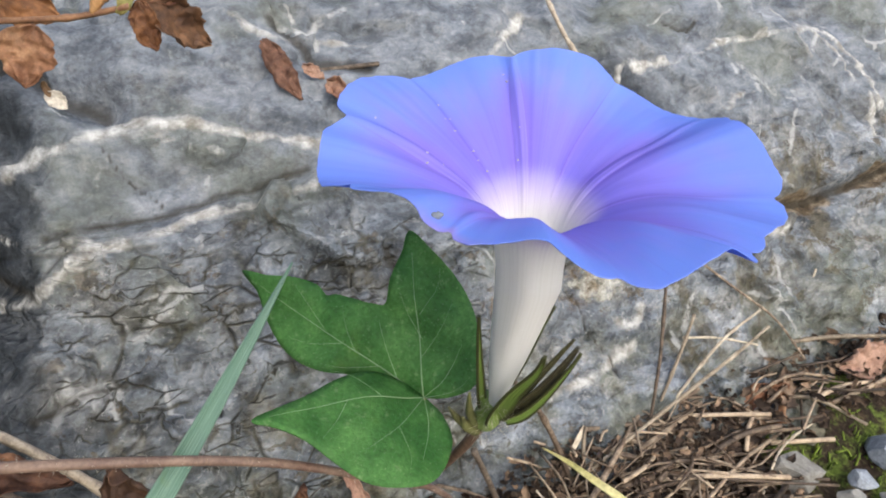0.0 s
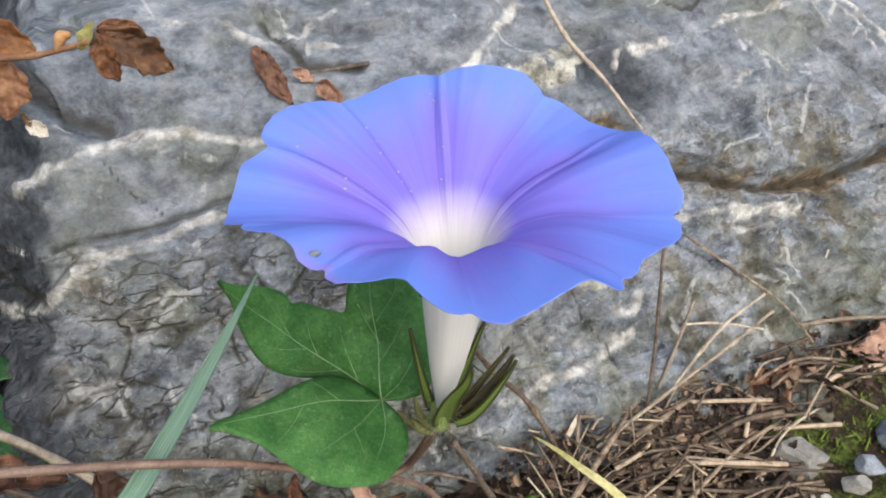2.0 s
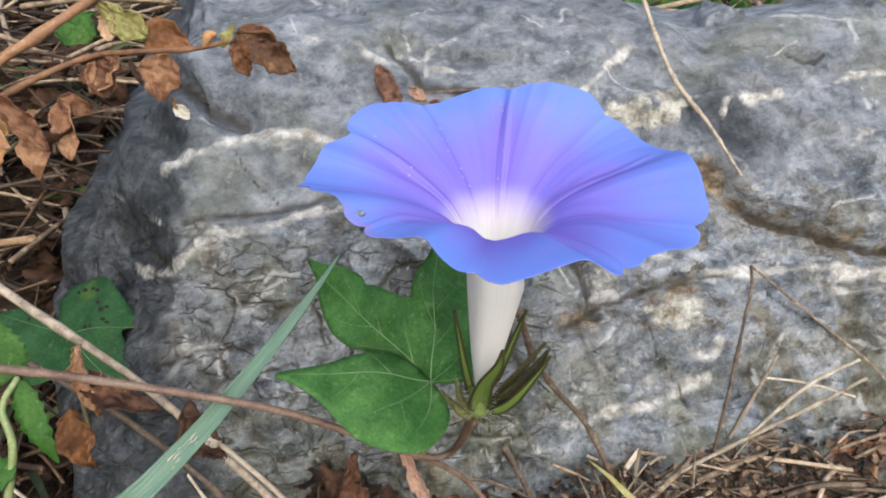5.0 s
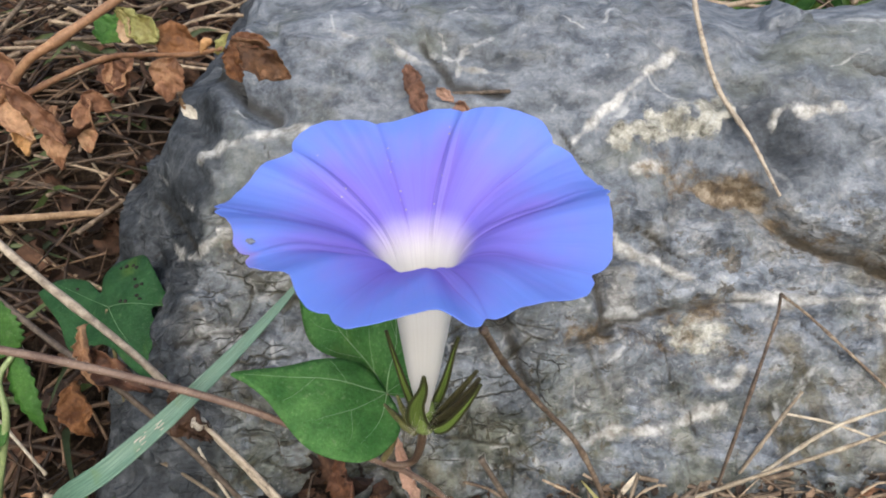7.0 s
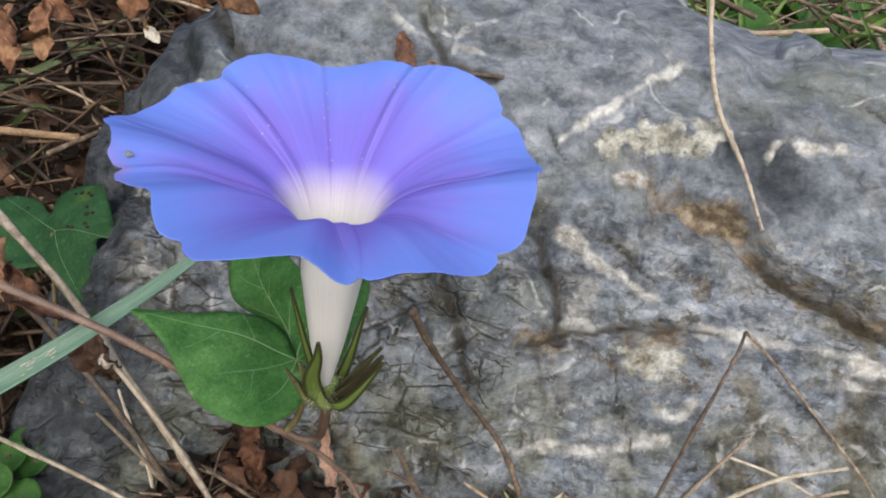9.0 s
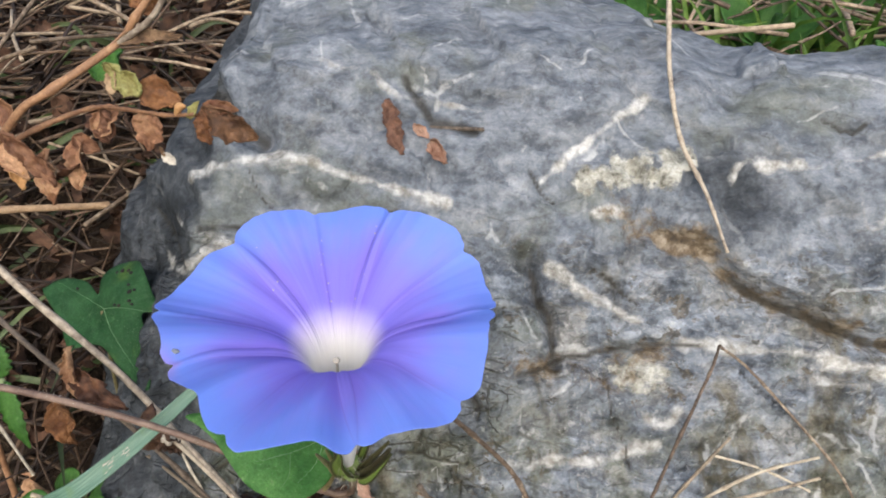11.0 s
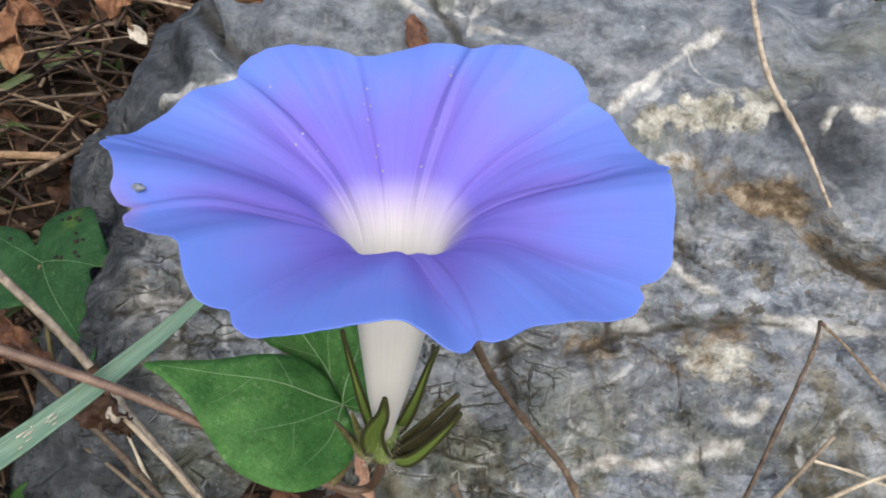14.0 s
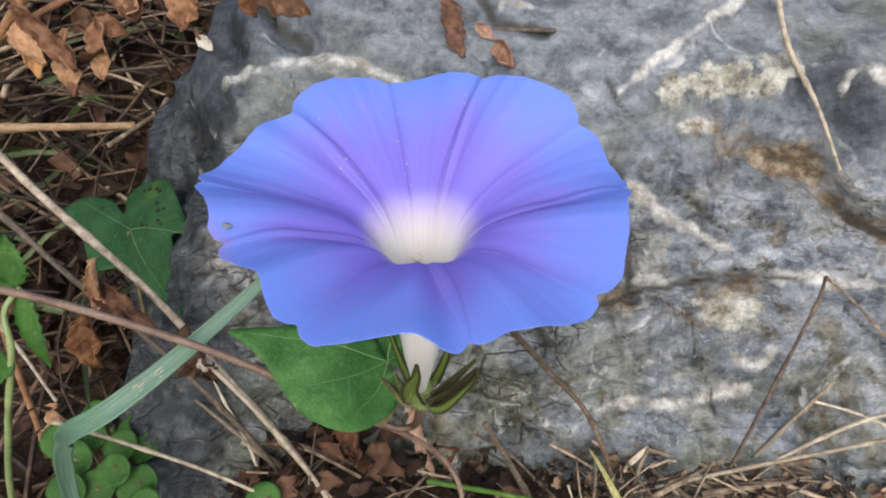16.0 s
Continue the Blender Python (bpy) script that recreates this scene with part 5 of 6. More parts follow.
def build_husk():
    thing = empty("curled_husk", (-0.052, 0.106, 0.045), "pale rolled seed husk on a dry stick", "husk")
    a = np.linspace(0, 2 * math.pi * 1.6, 40)
    c = Vector((-0.0580, 0.0875, 0.1105))
    coil = [c + Vector((0.0018 * math.cos(t) * (1 - t / 22), -0.0006 * t / 3, 0.0018 * math.sin(t) * (1 - t / 22))) for t in a]
    part("coil", rod([tuple(q) for q in coil], [0.0009, 0.0008, 0.0005], 48, 7), PALE, thing)
    part("stick", rod([(-0.0583, 0.0889, 0.1080), (-0.0463, 0.0941, 0.0886), (-0.0370, 0.0990, 0.0670), (-0.0312, 0.1030, 0.0452), (-0.027, 0.106, 0.020)], [0.0007, 0.0008, 0.0007], 30, 7, 0.05, 3), TWIG, thing)


build_husk()

# ---- the withered plant ----
def build_withered():
    thing = empty("withered_plant", (-0.150, 0.100, 0.06), "withered brown weed with curled hanging leaves", "plant")
    part("stalk", rod([(-0.170, 0.070, 0.010), (-0.160, 0.075, 0.100), (-0.140, 0.088, 0.170), (-0.1180, 0.1000, 0.2000), (-0.1067, 0.1085, 0.2090), (-0.0980, 0.1270, 0.2195), (-0.0930, 0.1320, 0.2270), (-0.0870, 0.1375, 0.2360), (-0.078, 0.146, 0.252)], [0.0013, 0.0013, 0.0012, 0.0009], 70, 9, 0.04, 4), TWIG_RED, thing, "reddish-brown main stalk")
    part("shoot", rod([(-0.0980, 0.1270, 0.2195), (-0.0900, 0.1335, 0.2255), (-0.0850, 0.1375, 0.2330), (-0.081, 0.141, 0.246)], [0.0011, 0.0009, 0.0008], 24, 8, 0.04), TWIG, thing, "pale side shoot")
    branch = part("branch", rod([(-0.132, 0.092, 0.186), (-0.1140, 0.1040, 0.1965), (-0.0985, 0.1140, 0.2030), (-0.0850, 0.1165, 0.2045), (-0.0694, 0.1185, 0.2052), (-0.0574, 0.1201, 0.2072)], [0.0010, 0.0008, 0.0006, 0.0006], 50, 8, 0.05, 5), TWIG_RED, thing, "thin side branch")
    part("bud", rod([(-0.0645, 0.1192, 0.2060), (-0.0630, 0.1195, 0.2085), (-0.0612, 0.1200, 0.2088)], [0.0007, 0.0013, 0.0006], 10, 8, 0.12), DRY_ORANGE, branch, "shrivelled brown bud")
    part("green_leaf_base", curled((-0.0595, 0.1195, 0.2058), (-0.0560, 0.1210, 0.2110), 0.0030, 0.9, 0, 0, 3, 10, 7), FADED, branch, "yellow-green leaf remnant", thick=0.0002)
    leaves = [
        ((-0.0571, 0.1222, 0.2088), (-0.0483, 0.1329, 0.1978), 0.0098, 0.75, 0.10, 0.25, DRY_DARK, "dark brown folded leaf"),
        ((-0.0568, 0.1226, 0.2095), (-0.0508, 0.1297, 0.2067), 0.0040, 0.50, 0.10, 0.20, DRY, "brown upper rim of the folded leaf"),
        ((-0.0561, 0.1215, 0.2081), (-0.0541, 0.1209, 0.1988), 0.0062, 0.90, 0.06, 0.30, DRY_ORANGE, "small orange tapering leaf"),
        ((-0.0785, 0.1223, 0.203), (-0.0826, 0.1196, 0.1914), 0.0105, 0.35, 0.04, 0.25, DRY, "hanging red-brown crumpled leaf"),
        ((-0.0801, 0.122, 0.192), (-0.0799, 0.1225, 0.1886), 0.0016, 1.00, 0.00, 0.50, DRY_TAN, "thin twisted leaf tip"),
        ((-0.0802, 0.1226, 0.1898), (-0.0781, 0.1244, 0.1855), 0.0036, 0.60, 0.00, 0.40, PALE, "pale twisted leaf tip"),
        ((-0.0892, 0.1247, 0.2085), (-0.0796, 0.132, 0.2032), 0.0098, 0.35, -0.04, 0.10, DRY_ORANGE, "round ochre leaf"),
        ((-0.086, 0.1233, 0.2069), (-0.0964, 0.1205, 0.2155), 0.0085, 0.50, -0.06, 0.30, FADED, "pale green shrinking leaf"),
        ((-0.0946, 0.1193, 0.2065), (-0.0963, 0.1218, 0.2145), 0.0055, 0.60, -0.10, 0.30, DRY_TAN, "ochre leaf scrap"),
        ((-0.0981, 0.1165, 0.2036), (-0.0941, 0.1146, 0.1925), 0.0095, 0.50, 0.04, 0.40, DRY, "crumpled red-brown leaf"),
        ((-0.0933, 0.1197, 0.203), (-0.0979, 0.1127, 0.1942), 0.0080, 0.60, 0.06, 0.50, DRY, "crumpled red-brown leaf"),
        ((-0.0876, 0.1181, 0.2024), (-0.0856, 0.1182, 0.1958), 0.0026, 1.20, 0.05, 0.50, DRY_DARK, "thin shrivelled leaf"),
        ((-0.1252, 0.1331, 0.2018), (-0.1232, 0.144, 0.2102), 0.0120, 0.30, 0.05, 0.10, LEAF_YOUNG, "small green leaf"),
        ((-0.0982, 0.1263, 0.2195), (-0.087, 0.1427, 0.2193), 0.0058, 1.10, 0.10, 0.30, DRY_TAN, "rolled tan leaf with a dark tip"),
        ((-0.1084, 0.1114, 0.1931), (-0.103, 0.1156, 0.1876), 0.0070, 0.70, 0.08, 0.50, DRY, "crumpled brown leaf"),
        ((-0.1073, 0.1121, 0.1915), (-0.1038, 0.106, 0.1775), 0.0085, 0.80, 0.05, 0.60, DRY, "crumpled brown leaf"),
        ((-0.1056, 0.1122, 0.1862), (-0.1079, 0.1027, 0.181), 0.0090, 0.70, 0.05, -0.50, DRY, "crumpled brown leaf"),
        ((-0.0976, 0.1346, 0.2328), (-0.0925, 0.1414, 0.2275), 0.0080, 0.60, 0.10, 0.30, DRY_ORANGE, "ochre drooping leaf"),
        ((-0.1110, 0.0925, 0.2000), (-0.1010, 0.0983, 0.1828), 0.0070, 0.90, -0.05, 0.70, DRY, "torn brown leaf"),
        ((-0.1080, 0.1020, 0.1920), (-0.1090, 0.1000, 0.1740), 0.0078, 0.70, 0.05, 0.60, DRY, "crumpled brown leaf"),
        ((-0.1180, 0.1000, 0.1980), (-0.1290, 0.0990, 0.2080), 0.0085, 0.70, -0.10, 0.40, DRY, "crumpled brown leaf"),
        ((-0.1150, 0.1010, 0.1900), (-0.1180, 0.0960, 0.1780), 0.0080, 0.90, 0.10, 0.50, DRY_ORANGE, "crumpled ochre leaf"),
        ((-0.1240, 0.0980, 0.1930), (-0.1120, 0.0960, 0.1830), 0.0072, 0.90, 0.10, 0.90, DRY, "crumpled brown leaf"),
        ((-0.0860, 0.1380, 0.2340), (-0.0720, 0.1480, 0.2330), 0.0060, 0.80, 0.16, -0.40, DRY, "brown drooping leaf"),
    ]
    for k, (b, t, w, curl, droop, tw, mat, label) in enumerate(leaves):
        part("leaf", curled(b, t, w, curl, droop, tw, 20 + k * 3, 34, 21, crumple=0.20), mat, thing, label, thick=0.00025)


build_withered()

# ---- the second vine leaf, eaten by insects ----
def build_eaten_leaf():
    thing = empty("eaten_vine_leaf", (-0.140, 0.112, 0.045), "dark green lobed vine leaf with black insect holes", "leaf")
    o = Vector((-0.1460, 0.1215, 0.1050))
    ax = Vector((0.995, 0.07, -0.04)).normalized()
    nrm = Vector((-0.0739, 0.5593, -0.8257))
    ay = nrm.cross(ax).normalized()
    ay = ay if ay.y > 0 else -ay

    def place(a, b):
        return o + ax * a + ay * b - nrm * (0.0015 * math.sin(a * 160) + 0.001 * math.sin(b * 210 + a * 90))

    flat = []
    for q in ((-0.1805, 0.1154, 0.1054), (-0.1760, 0.1218, 0.1093), (-0.1643, 0.1255, 0.1107), (-0.1550, 0.1239, 0.1089), (-0.1575, 0.1293, 0.1128), (-0.1552, 0.1360, 0.1172), (-0.1463, 0.1405, 0.1194), (-0.1359, 0.1370, 0.1161),
              (-0.1260, 0.1322, 0.1120), (-0.1160, 0.1312, 0.1103), (-0.1265, 0.1268, 0.1080), (-0.1221, 0.1225, 0.1050), (-0.1125, 0.1168, 0.1002), (-0.1028, 0.1070, 0.0935), (-0.1202, 0.1075, 0.0947), (-0.1360, 0.1102, 0.0982), (-0.1500, 0.1040, 0.0955), (-0.1640, 0.1100, 0.1010)):
        d = Vector(q) - o
        flat.append((d.dot(ax), d.dot(ay)))
    leaf = part("leaf", outline_leaf(flat, place, 0.0022, 180), LEAF_SHADED, thing, thick=0.0003)
    part("petiole", rod([(-0.140, 0.112, 0.040), (-0.142, 0.115, 0.075), (-0.146, 0.1205, 0.1045)], [0.0009, 0.0008, 0.0007], 20, 7), STALK_GREEN, thing)
    rng = np.random.RandomState(6)
    for fx, fy in ((-0.004, 0.0175), (-0.001, 0.0185), (0.0015, 0.0180), (0.0055, 0.013), (0.0085, 0.0105), (0.0115, 0.007), (0.0135, 0.0062), (0.0085, 0.0035), (0.0062, 0.0030), (-0.020, 0.003), (0.010, 0.012), (-0.006, 0.016)):
        s = rng.uniform(0.0006, 0.0011)
        ring = [place(fx + s * math.cos(t) * rng.uniform(0.7, 1.1), fy + s * math.sin(t) * rng.uniform(0.7, 1.1)) - nrm * 0.0006 for t in np.linspace(0, 6.28, 9)[:-1]]
        rim = [q + nrm * 0.0005 for q in ring]
        part("hole", (ring + rim, [tuple(range(8))] + [(j, 8 + j, 8 + (j + 1) % 8, (j + 1) % 8) for j in range(8)]), SPOT, leaf, "black insect hole")
    for f2, w in (([(0, 0), (0.013, 0.004), (0.026, 0.008)], 0.0002), ([(0, 0), (-0.012, 0.001), (-0.030, 0.002)], 0.0002), ([(0, 0), (0.018, -0.010), (0.038, -0.019)], 0.0002)):
        part("vein", vein_strip(f2, place, w, tuple(-nrm)), VEIN, leaf)


build_eaten_leaf()

# ---- small green seedlings ----
def round_leaf(center, radius, normal, seed):
    nrm = Vector(normal).normalized()
    a = nrm.cross(Vector((0.3, 1, 0))).normalized()
    b = nrm.cross(a)
    rng = np.random.RandomState(seed)
    turn = rng.uniform(0, 6.28)

    def place(x, y):
        return Vector(center) + a * x + b * y + nrm * (18 * (x * x + y * y) + 0.0006 * math.sin(x * 500))

    pts = []
    for k in range(16):
        t = k / 16 * 2 * math.pi
        r = radius * (1 + 0.08 * math.cos(t - turn) - 0.16 * math.exp(-(((t - turn) % 6.283 - math.pi) / 0.25) ** 2))
        pts.append((r * math.cos(t), r * math.sin(t)))
    return outline_leaf(pts, place, radius / 5, 48)


def build_seedlings():
    rng = np.random.RandomState(12)
    spots = [((-0.1138, 0.0781, 0.0467), 0.0063), ((-0.0967, 0.0728, 0.0437), 0.0074), ((-0.1079, 0.0832, 0.0450), 0.0056), ((-0.1036, 0.0696, 0.0501), 0.0058), ((-0.1206, 0.0645, 0.0476), 0.0069), ((-0.1257, 0.0747, 0.0476), 0.0063),
             ((-0.1062, 0.0628, 0.0442), 0.0065), ((-0.1181, 0.0858, 0.0450), 0.0054), ((-0.0875, 0.0688, 0.0433), 0.0056), ((-0.1317, 0.0662, 0.0484), 0.0067), ((-0.1121, 0.0560, 0.0459), 0.0069), ((-0.1342, 0.0815, 0.0467), 0.0058), ((-0.0441, 0.0866, 0.0603), 0.0058)]
    for k, (c, r) in enumerate(spots):
        thing = empty("seedling", (c[0], c[1], -0.003), "small seedling with a round bright green leaf", "seedling", "seedlings in the litter")
        part("leaf", round_leaf(c, r, (rng.uniform(0.1, 0.5), rng.uniform(-0.8, -0.4), 1), k), LEAF_YOUNG, thing, thick=0.0003)
        part("stem", rod([(c[0] + 0.002, c[1] + 0.003, -0.010), (c[0] + 0.001, c[1] + 0.001, c[2] - 0.004), c], [0.0006, 0.0005], 10, 6), STALK_GREEN, thing)


build_seedlings()


def build_serrated():
    thing = empty("toothed_weed", (-0.118, 0.040, -0.002), "green weed with toothed drooping leaves", "weed")
    part("stem", rod([(-0.118, 0.040, -0.004), (-0.1050, 0.0400, 0.060), (-0.0850, 0.0450, 0.1080), (-0.0790, 0.0510, 0.1309), (-0.0820, 0.0540, 0.1400), (-0.0817, 0.0592, 0.1446)], [0.0010, 0.0009, 0.0007], 30, 8), plain_stem, thing, "pale green hairy stem")

    def toothed(base, tip, width, sag, nrm, seed):
        b, e = Vector(base), Vector(tip)
        ax = (e - b)
        ln = ax.length
        ax.normalize()
        side = ax.cross(Vector(nrm)).normalized()
        up = side.cross(ax)
        right = []
        left = []
        for k in range(15):
            s = k / 14
            w = width / 2 * math.sin(math.pi * min(0.999, s) ** 0.7) ** 0.85 * (1.14 if k % 2 else 0.90)
            right.append((s * ln, w))
            left.append((s * ln - 0.0004, -w))
        flat = right + left[-2:0:-1]

        def place(x, y):
            s = x / ln
            return b + ax * x + side * y + up * (sag * ln * 4 * s * (1 - s) + 12 * y * y * 0.6)

        return outline_leaf(flat, place, 0.0016, 120)

    for k, (b, t, w, sag, nrm) in enumerate((((-0.0817, 0.0592, 0.1440), (-0.0730, 0.0560, 0.1255), 0.0062, 0.08, (0.35, -0.75, 0.5)), ((-0.0820, 0.0590, 0.1450), (-0.0860, 0.0620, 0.1570), 0.0085, 0.05, (0.35, -0.7, 0.6)),
                                             ((-0.0822, 0.0585, 0.1450), (-0.0960, 0.0600, 0.1490), 0.0080, 0.1, (0.3, -0.6, 0.7)), ((-0.0780, 0.0500, 0.1280), (-0.0930, 0.0470, 0.1200), 0.0080, 0.12, (0.3, -0.6, 0.7)))):
        part("leaf", toothed(b, t, w, sag, nrm, k), LEAF_YOUNG, thing, thick=0.0003)


plain_stem = plain_material("weed_stem", ((0.3, (0.10, 0.14, 0.05)), (0.7, (0.24, 0.30, 0.13))), 160, 0.5, vary=0.1)
build_serrated()

# ---- single dead leaves ----
DEAD = [
    ("fallen_leaf", "orange-brown curled leaf standing in the litter", (-0.0330, 0.1190, 0.0520), (-0.0345, 0.1180, 0.0860), 0.012, 0.5, 0.1, 0.4, DRY),
    ("fallen_leaf", "long dull brown leaf lying in the litter", (-0.0860, 0.1250, 0.0330), (-0.0400, 0.1300, 0.0560), 0.014, 0.7, 0.08, 0.2, DRY_DARK),
    ("fallen_leaf", "small rust-red leaf lying by the boulder", (-0.0300, 0.1420, 0.0330), (-0.0100, 0.1450, 0.0500), 0.015, 0.3, 0.05, 0.1, DRY_ORANGE),
    ("fallen_leaf", "rust-brown leaf leaning on the boulder foot", (-0.044, 0.142, 0.062), (-0.030, 0.146, 0.074), 0.011, 0.4, 0.05, 0.3, DRY),
    ("fallen_leaf", "narrow reddish dead leaf by the boulder", (-0.014, 0.134, 0.045), (-0.032, 0.143, 0.076), 0.005, 0.8, 0.05, 0.3, RUSTY),
    ("fallen_leaf", "dark curled leaf hanging on the vine", (-0.0640, 0.0880, 0.121), (-0.0590, 0.0900, 0.102), 0.011, 0.9, 0.1, 0.6, DRY_DARK),
    ("fallen_leaf", "brown torn leaf caught between the twigs", (-0.0930, 0.0820, 0.128), (-0.0700, 0.0835, 0.1195), 0.008, 0.8, 0.12, 0.8, DRY),
    ("fallen_leaf", "yellow and brown curled leaf caught on a twig", (-0.0880, 0.0740, 0.124), (-0.0830, 0.0710, 0.108), 0.009, 1.2, 0.1, 0.5, DRY_ORANGE),
    ("fallen_leaf", "brown crumpled leaf hanging by the vine", (-0.0900, 0.0820, 0.137), (-0.0860, 0.0790, 0.118), 0.006, 1.0, 0.1, 0.7, DRY),
    ("fallen_leaf", "red-brown flat leaf in the straw", (0.153, 0.222, 0.058), (0.176, 0.232, 0.062), 0.014, 0.3, 0.05, 0.1, RUSTY),
    ("fallen_leaf", "dull pinkish-brown leaf in the straw", (0.105, 0.192, 0.050), (0.126, 0.206, 0.060), 0.015, 0.3, 0.05, 0.2, DRY),
    ("fallen_leaf", "reddish dry leaf lying on the boulder", (-0.0640, 0.2135, 0.1835), (-0.0505, 0.2045, 0.1660), 0.0080, 0.2, 0.02, 0.1, RUSTY),
    ("fallen_leaf", "crumbled brown leaf lying on the boulder", (-0.0440, 0.2150, 0.1700), (-0.0340, 0.2105, 0.1640), 0.0065, 0.4, 0.04, 0.3, RUSTY),
    ("fallen_leaf", "crumbled brown leaf lying on the boulder", (-0.0520, 0.2150, 0.1750), (-0.0450, 0.2150, 0.1705), 0.0045, 0.5, 0.04, 0.3, RUSTY),
    ("fallen_leaf", "brown leaf among the seedlings", (-0.150, 0.076, 0.046), (-0.132, 0.070, 0.050), 0.010, 0.7, 0.1, 0.4, DRY),
    ("fallen_leaf", "brown leaf fallen in the grass", (0.105, 0.455, 0.175), (0.120, 0.470, 0.215), 0.018, 0.6, 0.05, 0.3, DRY_DARK),
]
for k, (name, label, b, t, w, curl, droop, tw, mat) in enumerate(DEAD):
    ob = part(name, curled(b, t, w, curl, droop, tw, 100 + 7 * k, 30, 19, crumple=0.34), mat, at=b, thick=0.00025)
    tagged(ob, label, "leaf", "fallen leaves")
twig("rock_stick", "short pale stick lying on the boulder", [(-0.056, 0.2215, 0.1710), (-0.042, 0.2265, 0.1715), (-0.0290, 0.2300, 0.1725)], [0.0007, 0.0008, 0.0008], TWIG, n=16, seed=9)
twig("top_twig", "thin reddish twig lying on top of the boulder", [(0.000, 0.360, 0.2085), (-0.020, 0.345, 0.2085), (-0.035, 0.352, 0.2100), (-0.055, 0.385, 0.2150)], [0.0010, 0.0010, 0.0009], TWIG_RED, n=24, seed=10)

# ---- stones ----
def stone(name, label, at, size, mat, seed):
    bm = bmesh.new()
    bmesh.ops.create_icosphere(bm, subdivisions=3, radius=1.0)
    p = np.array([tuple(v.co) for v in bm.verts])
    rng = np.random.RandomState(seed)
    for k in range(15):                                  # broken faces
        d = rng.normal(size=3)
        d /= np.linalg.norm(d)
        over = np.clip(p @ d - rng.uniform(0.50, 0.72), 0, 9)
        p = p - over[:, None] * d
    p = p * (1.25 + 0.05 * fbm(p * 2.2 + seed, 3, seed)[:, None])
    p = p * np.array(size) + np.array(at)
    faces = [tuple(v.index for v in f.verts) for f in bm.faces]
    bm.free()
    ob = part(name, (p, faces), mat, at=at)
    ob.data.polygons.foreach_set("use_smooth", [False] * len(ob.data.polygons))
    return tagged(ob, label, "stone", "stones in the moss")


for k, (label, at, size, mat) in enumerate((
        ("pale angular stone half sunk in the soil", (0.1235, 0.1755, 0.0445), (0.0092, 0.0080, 0.0080), STONE),
        ("flat blue-grey stone in the moss", (0.1600, 0.1910, 0.0430), (0.0075, 0.0078, 0.0060), STONE_BLUE),
        ("small blue-grey stone chip in the moss", (0.1480, 0.1790, 0.0400), (0.0050, 0.0040, 0.0040), STONE_BLUE),
        ("small pale stone chip in the moss", (0.1420, 0.1710, 0.0390), (0.0042, 0.0040, 0.0040), STONE),
        ("small brownish stone in the moss", (0.1580, 0.1755, 0.0360), (0.0045, 0.0035, 0.0030), STONE),
        ("small pale stone chip beside the straw", (0.1290, 0.1665, 0.0355), (0.0032, 0.0026, 0.0024), STONE),
        ("grey pebble sunk in the soil", (0.1700, 0.1650, 0.0350), (0.0060, 0.0050, 0.0040), STONE_BLUE),
        ("grey pebble under the dead leaves", (-0.0030, 0.1230, 0.0300), (0.0085, 0.0070, 0.0070), STONE))):
    stone("stone", label, at, size, mat, 40 + k)

# ---- litter, grass and moss ----
def scatter_straw(n, us, vs, lift, length, radius, seed, tilt=0.25, lay=None):
    rng = np.random.RandomState(seed)
    out = []
    for k in range(n):
        u, v = rng.uniform(*us), rng.uniform(*vs)
        x, y = U.x * u + V.x * v, U.y * u + V.y * v
        z = float(ground_height(np.array([x]), np.array([y]))[0]) + rng.uniform(0.0, lift)
        a = rng.uniform(0, 6.28) if lay is None else lay + rng.normal() * 0.45
        ln = rng.uniform(*length)
        d = Vector((math.cos(a), math.sin(a), rng.normal() * tilt)) * ln / 2
        b = Vector((rng.normal(), rng.normal(), abs(rng.normal()))) * ln * 0.07
        c = Vector((x, y, z))
        r = rng.uniform(*radius)
        out.append(rod([c - d, c + b, c + d], [r, r * 0.8], 6, 5))
    return join(out)


def scatter_leaves(n, us, vs, lift, size, seed):
    rng = np.random.RandomState(seed)
    out = []
    for k in range(n):
        u, v = rng.uniform(*us), rng.uniform(*vs)
        x, y = U.x * u + V.x * v, U.y * u + V.y * v
        z = float(ground_height(np.array([x]), np.array([y]))[0]) + rng.uniform(0.0, lift)
        d = Vector((rng.normal(), rng.normal(), rng.normal() * 0.5)).normalized() * rng.uniform(*size)
        out.append(curled((x, y, z), tuple(Vector((x, y, z)) + d), d.length * rng.uniform(0.4, 0.75), rng.uniform(0.4, 1.2), rng.uniform(-0.15, 0.15), rng.uniform(-0.8, 0.8), seed + k, 8, 7, crumple=0.42))
    return join(out)


tagged(part("straw_litter", join([scatter_straw(62, (0.118, 0.185), (0.068, 0.122), 0.010, (0.02, 0.085), (0.0004, 0.0014), 1, 0.12, 0.60), scatter_straw(240, (0.105, 0.188), (0.066, 0.124), 0.011, (0.006, 0.028), (0.0002, 0.0006), 41, 0.45), scatter_straw(80, (0.17, 0.34), (0.10, 0.128), 0.010, (0.02, 0.06), (0.0004, 0.0011), 14, 0.12, 0.45)]), STRAW_HEAP), "heap of broken dry straw along the boulder foot", "straw", kind="stuff")
tagged(part("leaf_litter", join([scatter_leaves(1300, (0.090, 0.192), (0.062, 0.125), 0.010, (0.0015, 0.0052), 2), scatter_leaves(700, (0.16, 0.33), (0.098, 0.130), 0.011, (0.002, 0.008), 15)]), CRUMBS), "crumbled brown dead leaves among the straw", "leaf litter", kind="stuff")
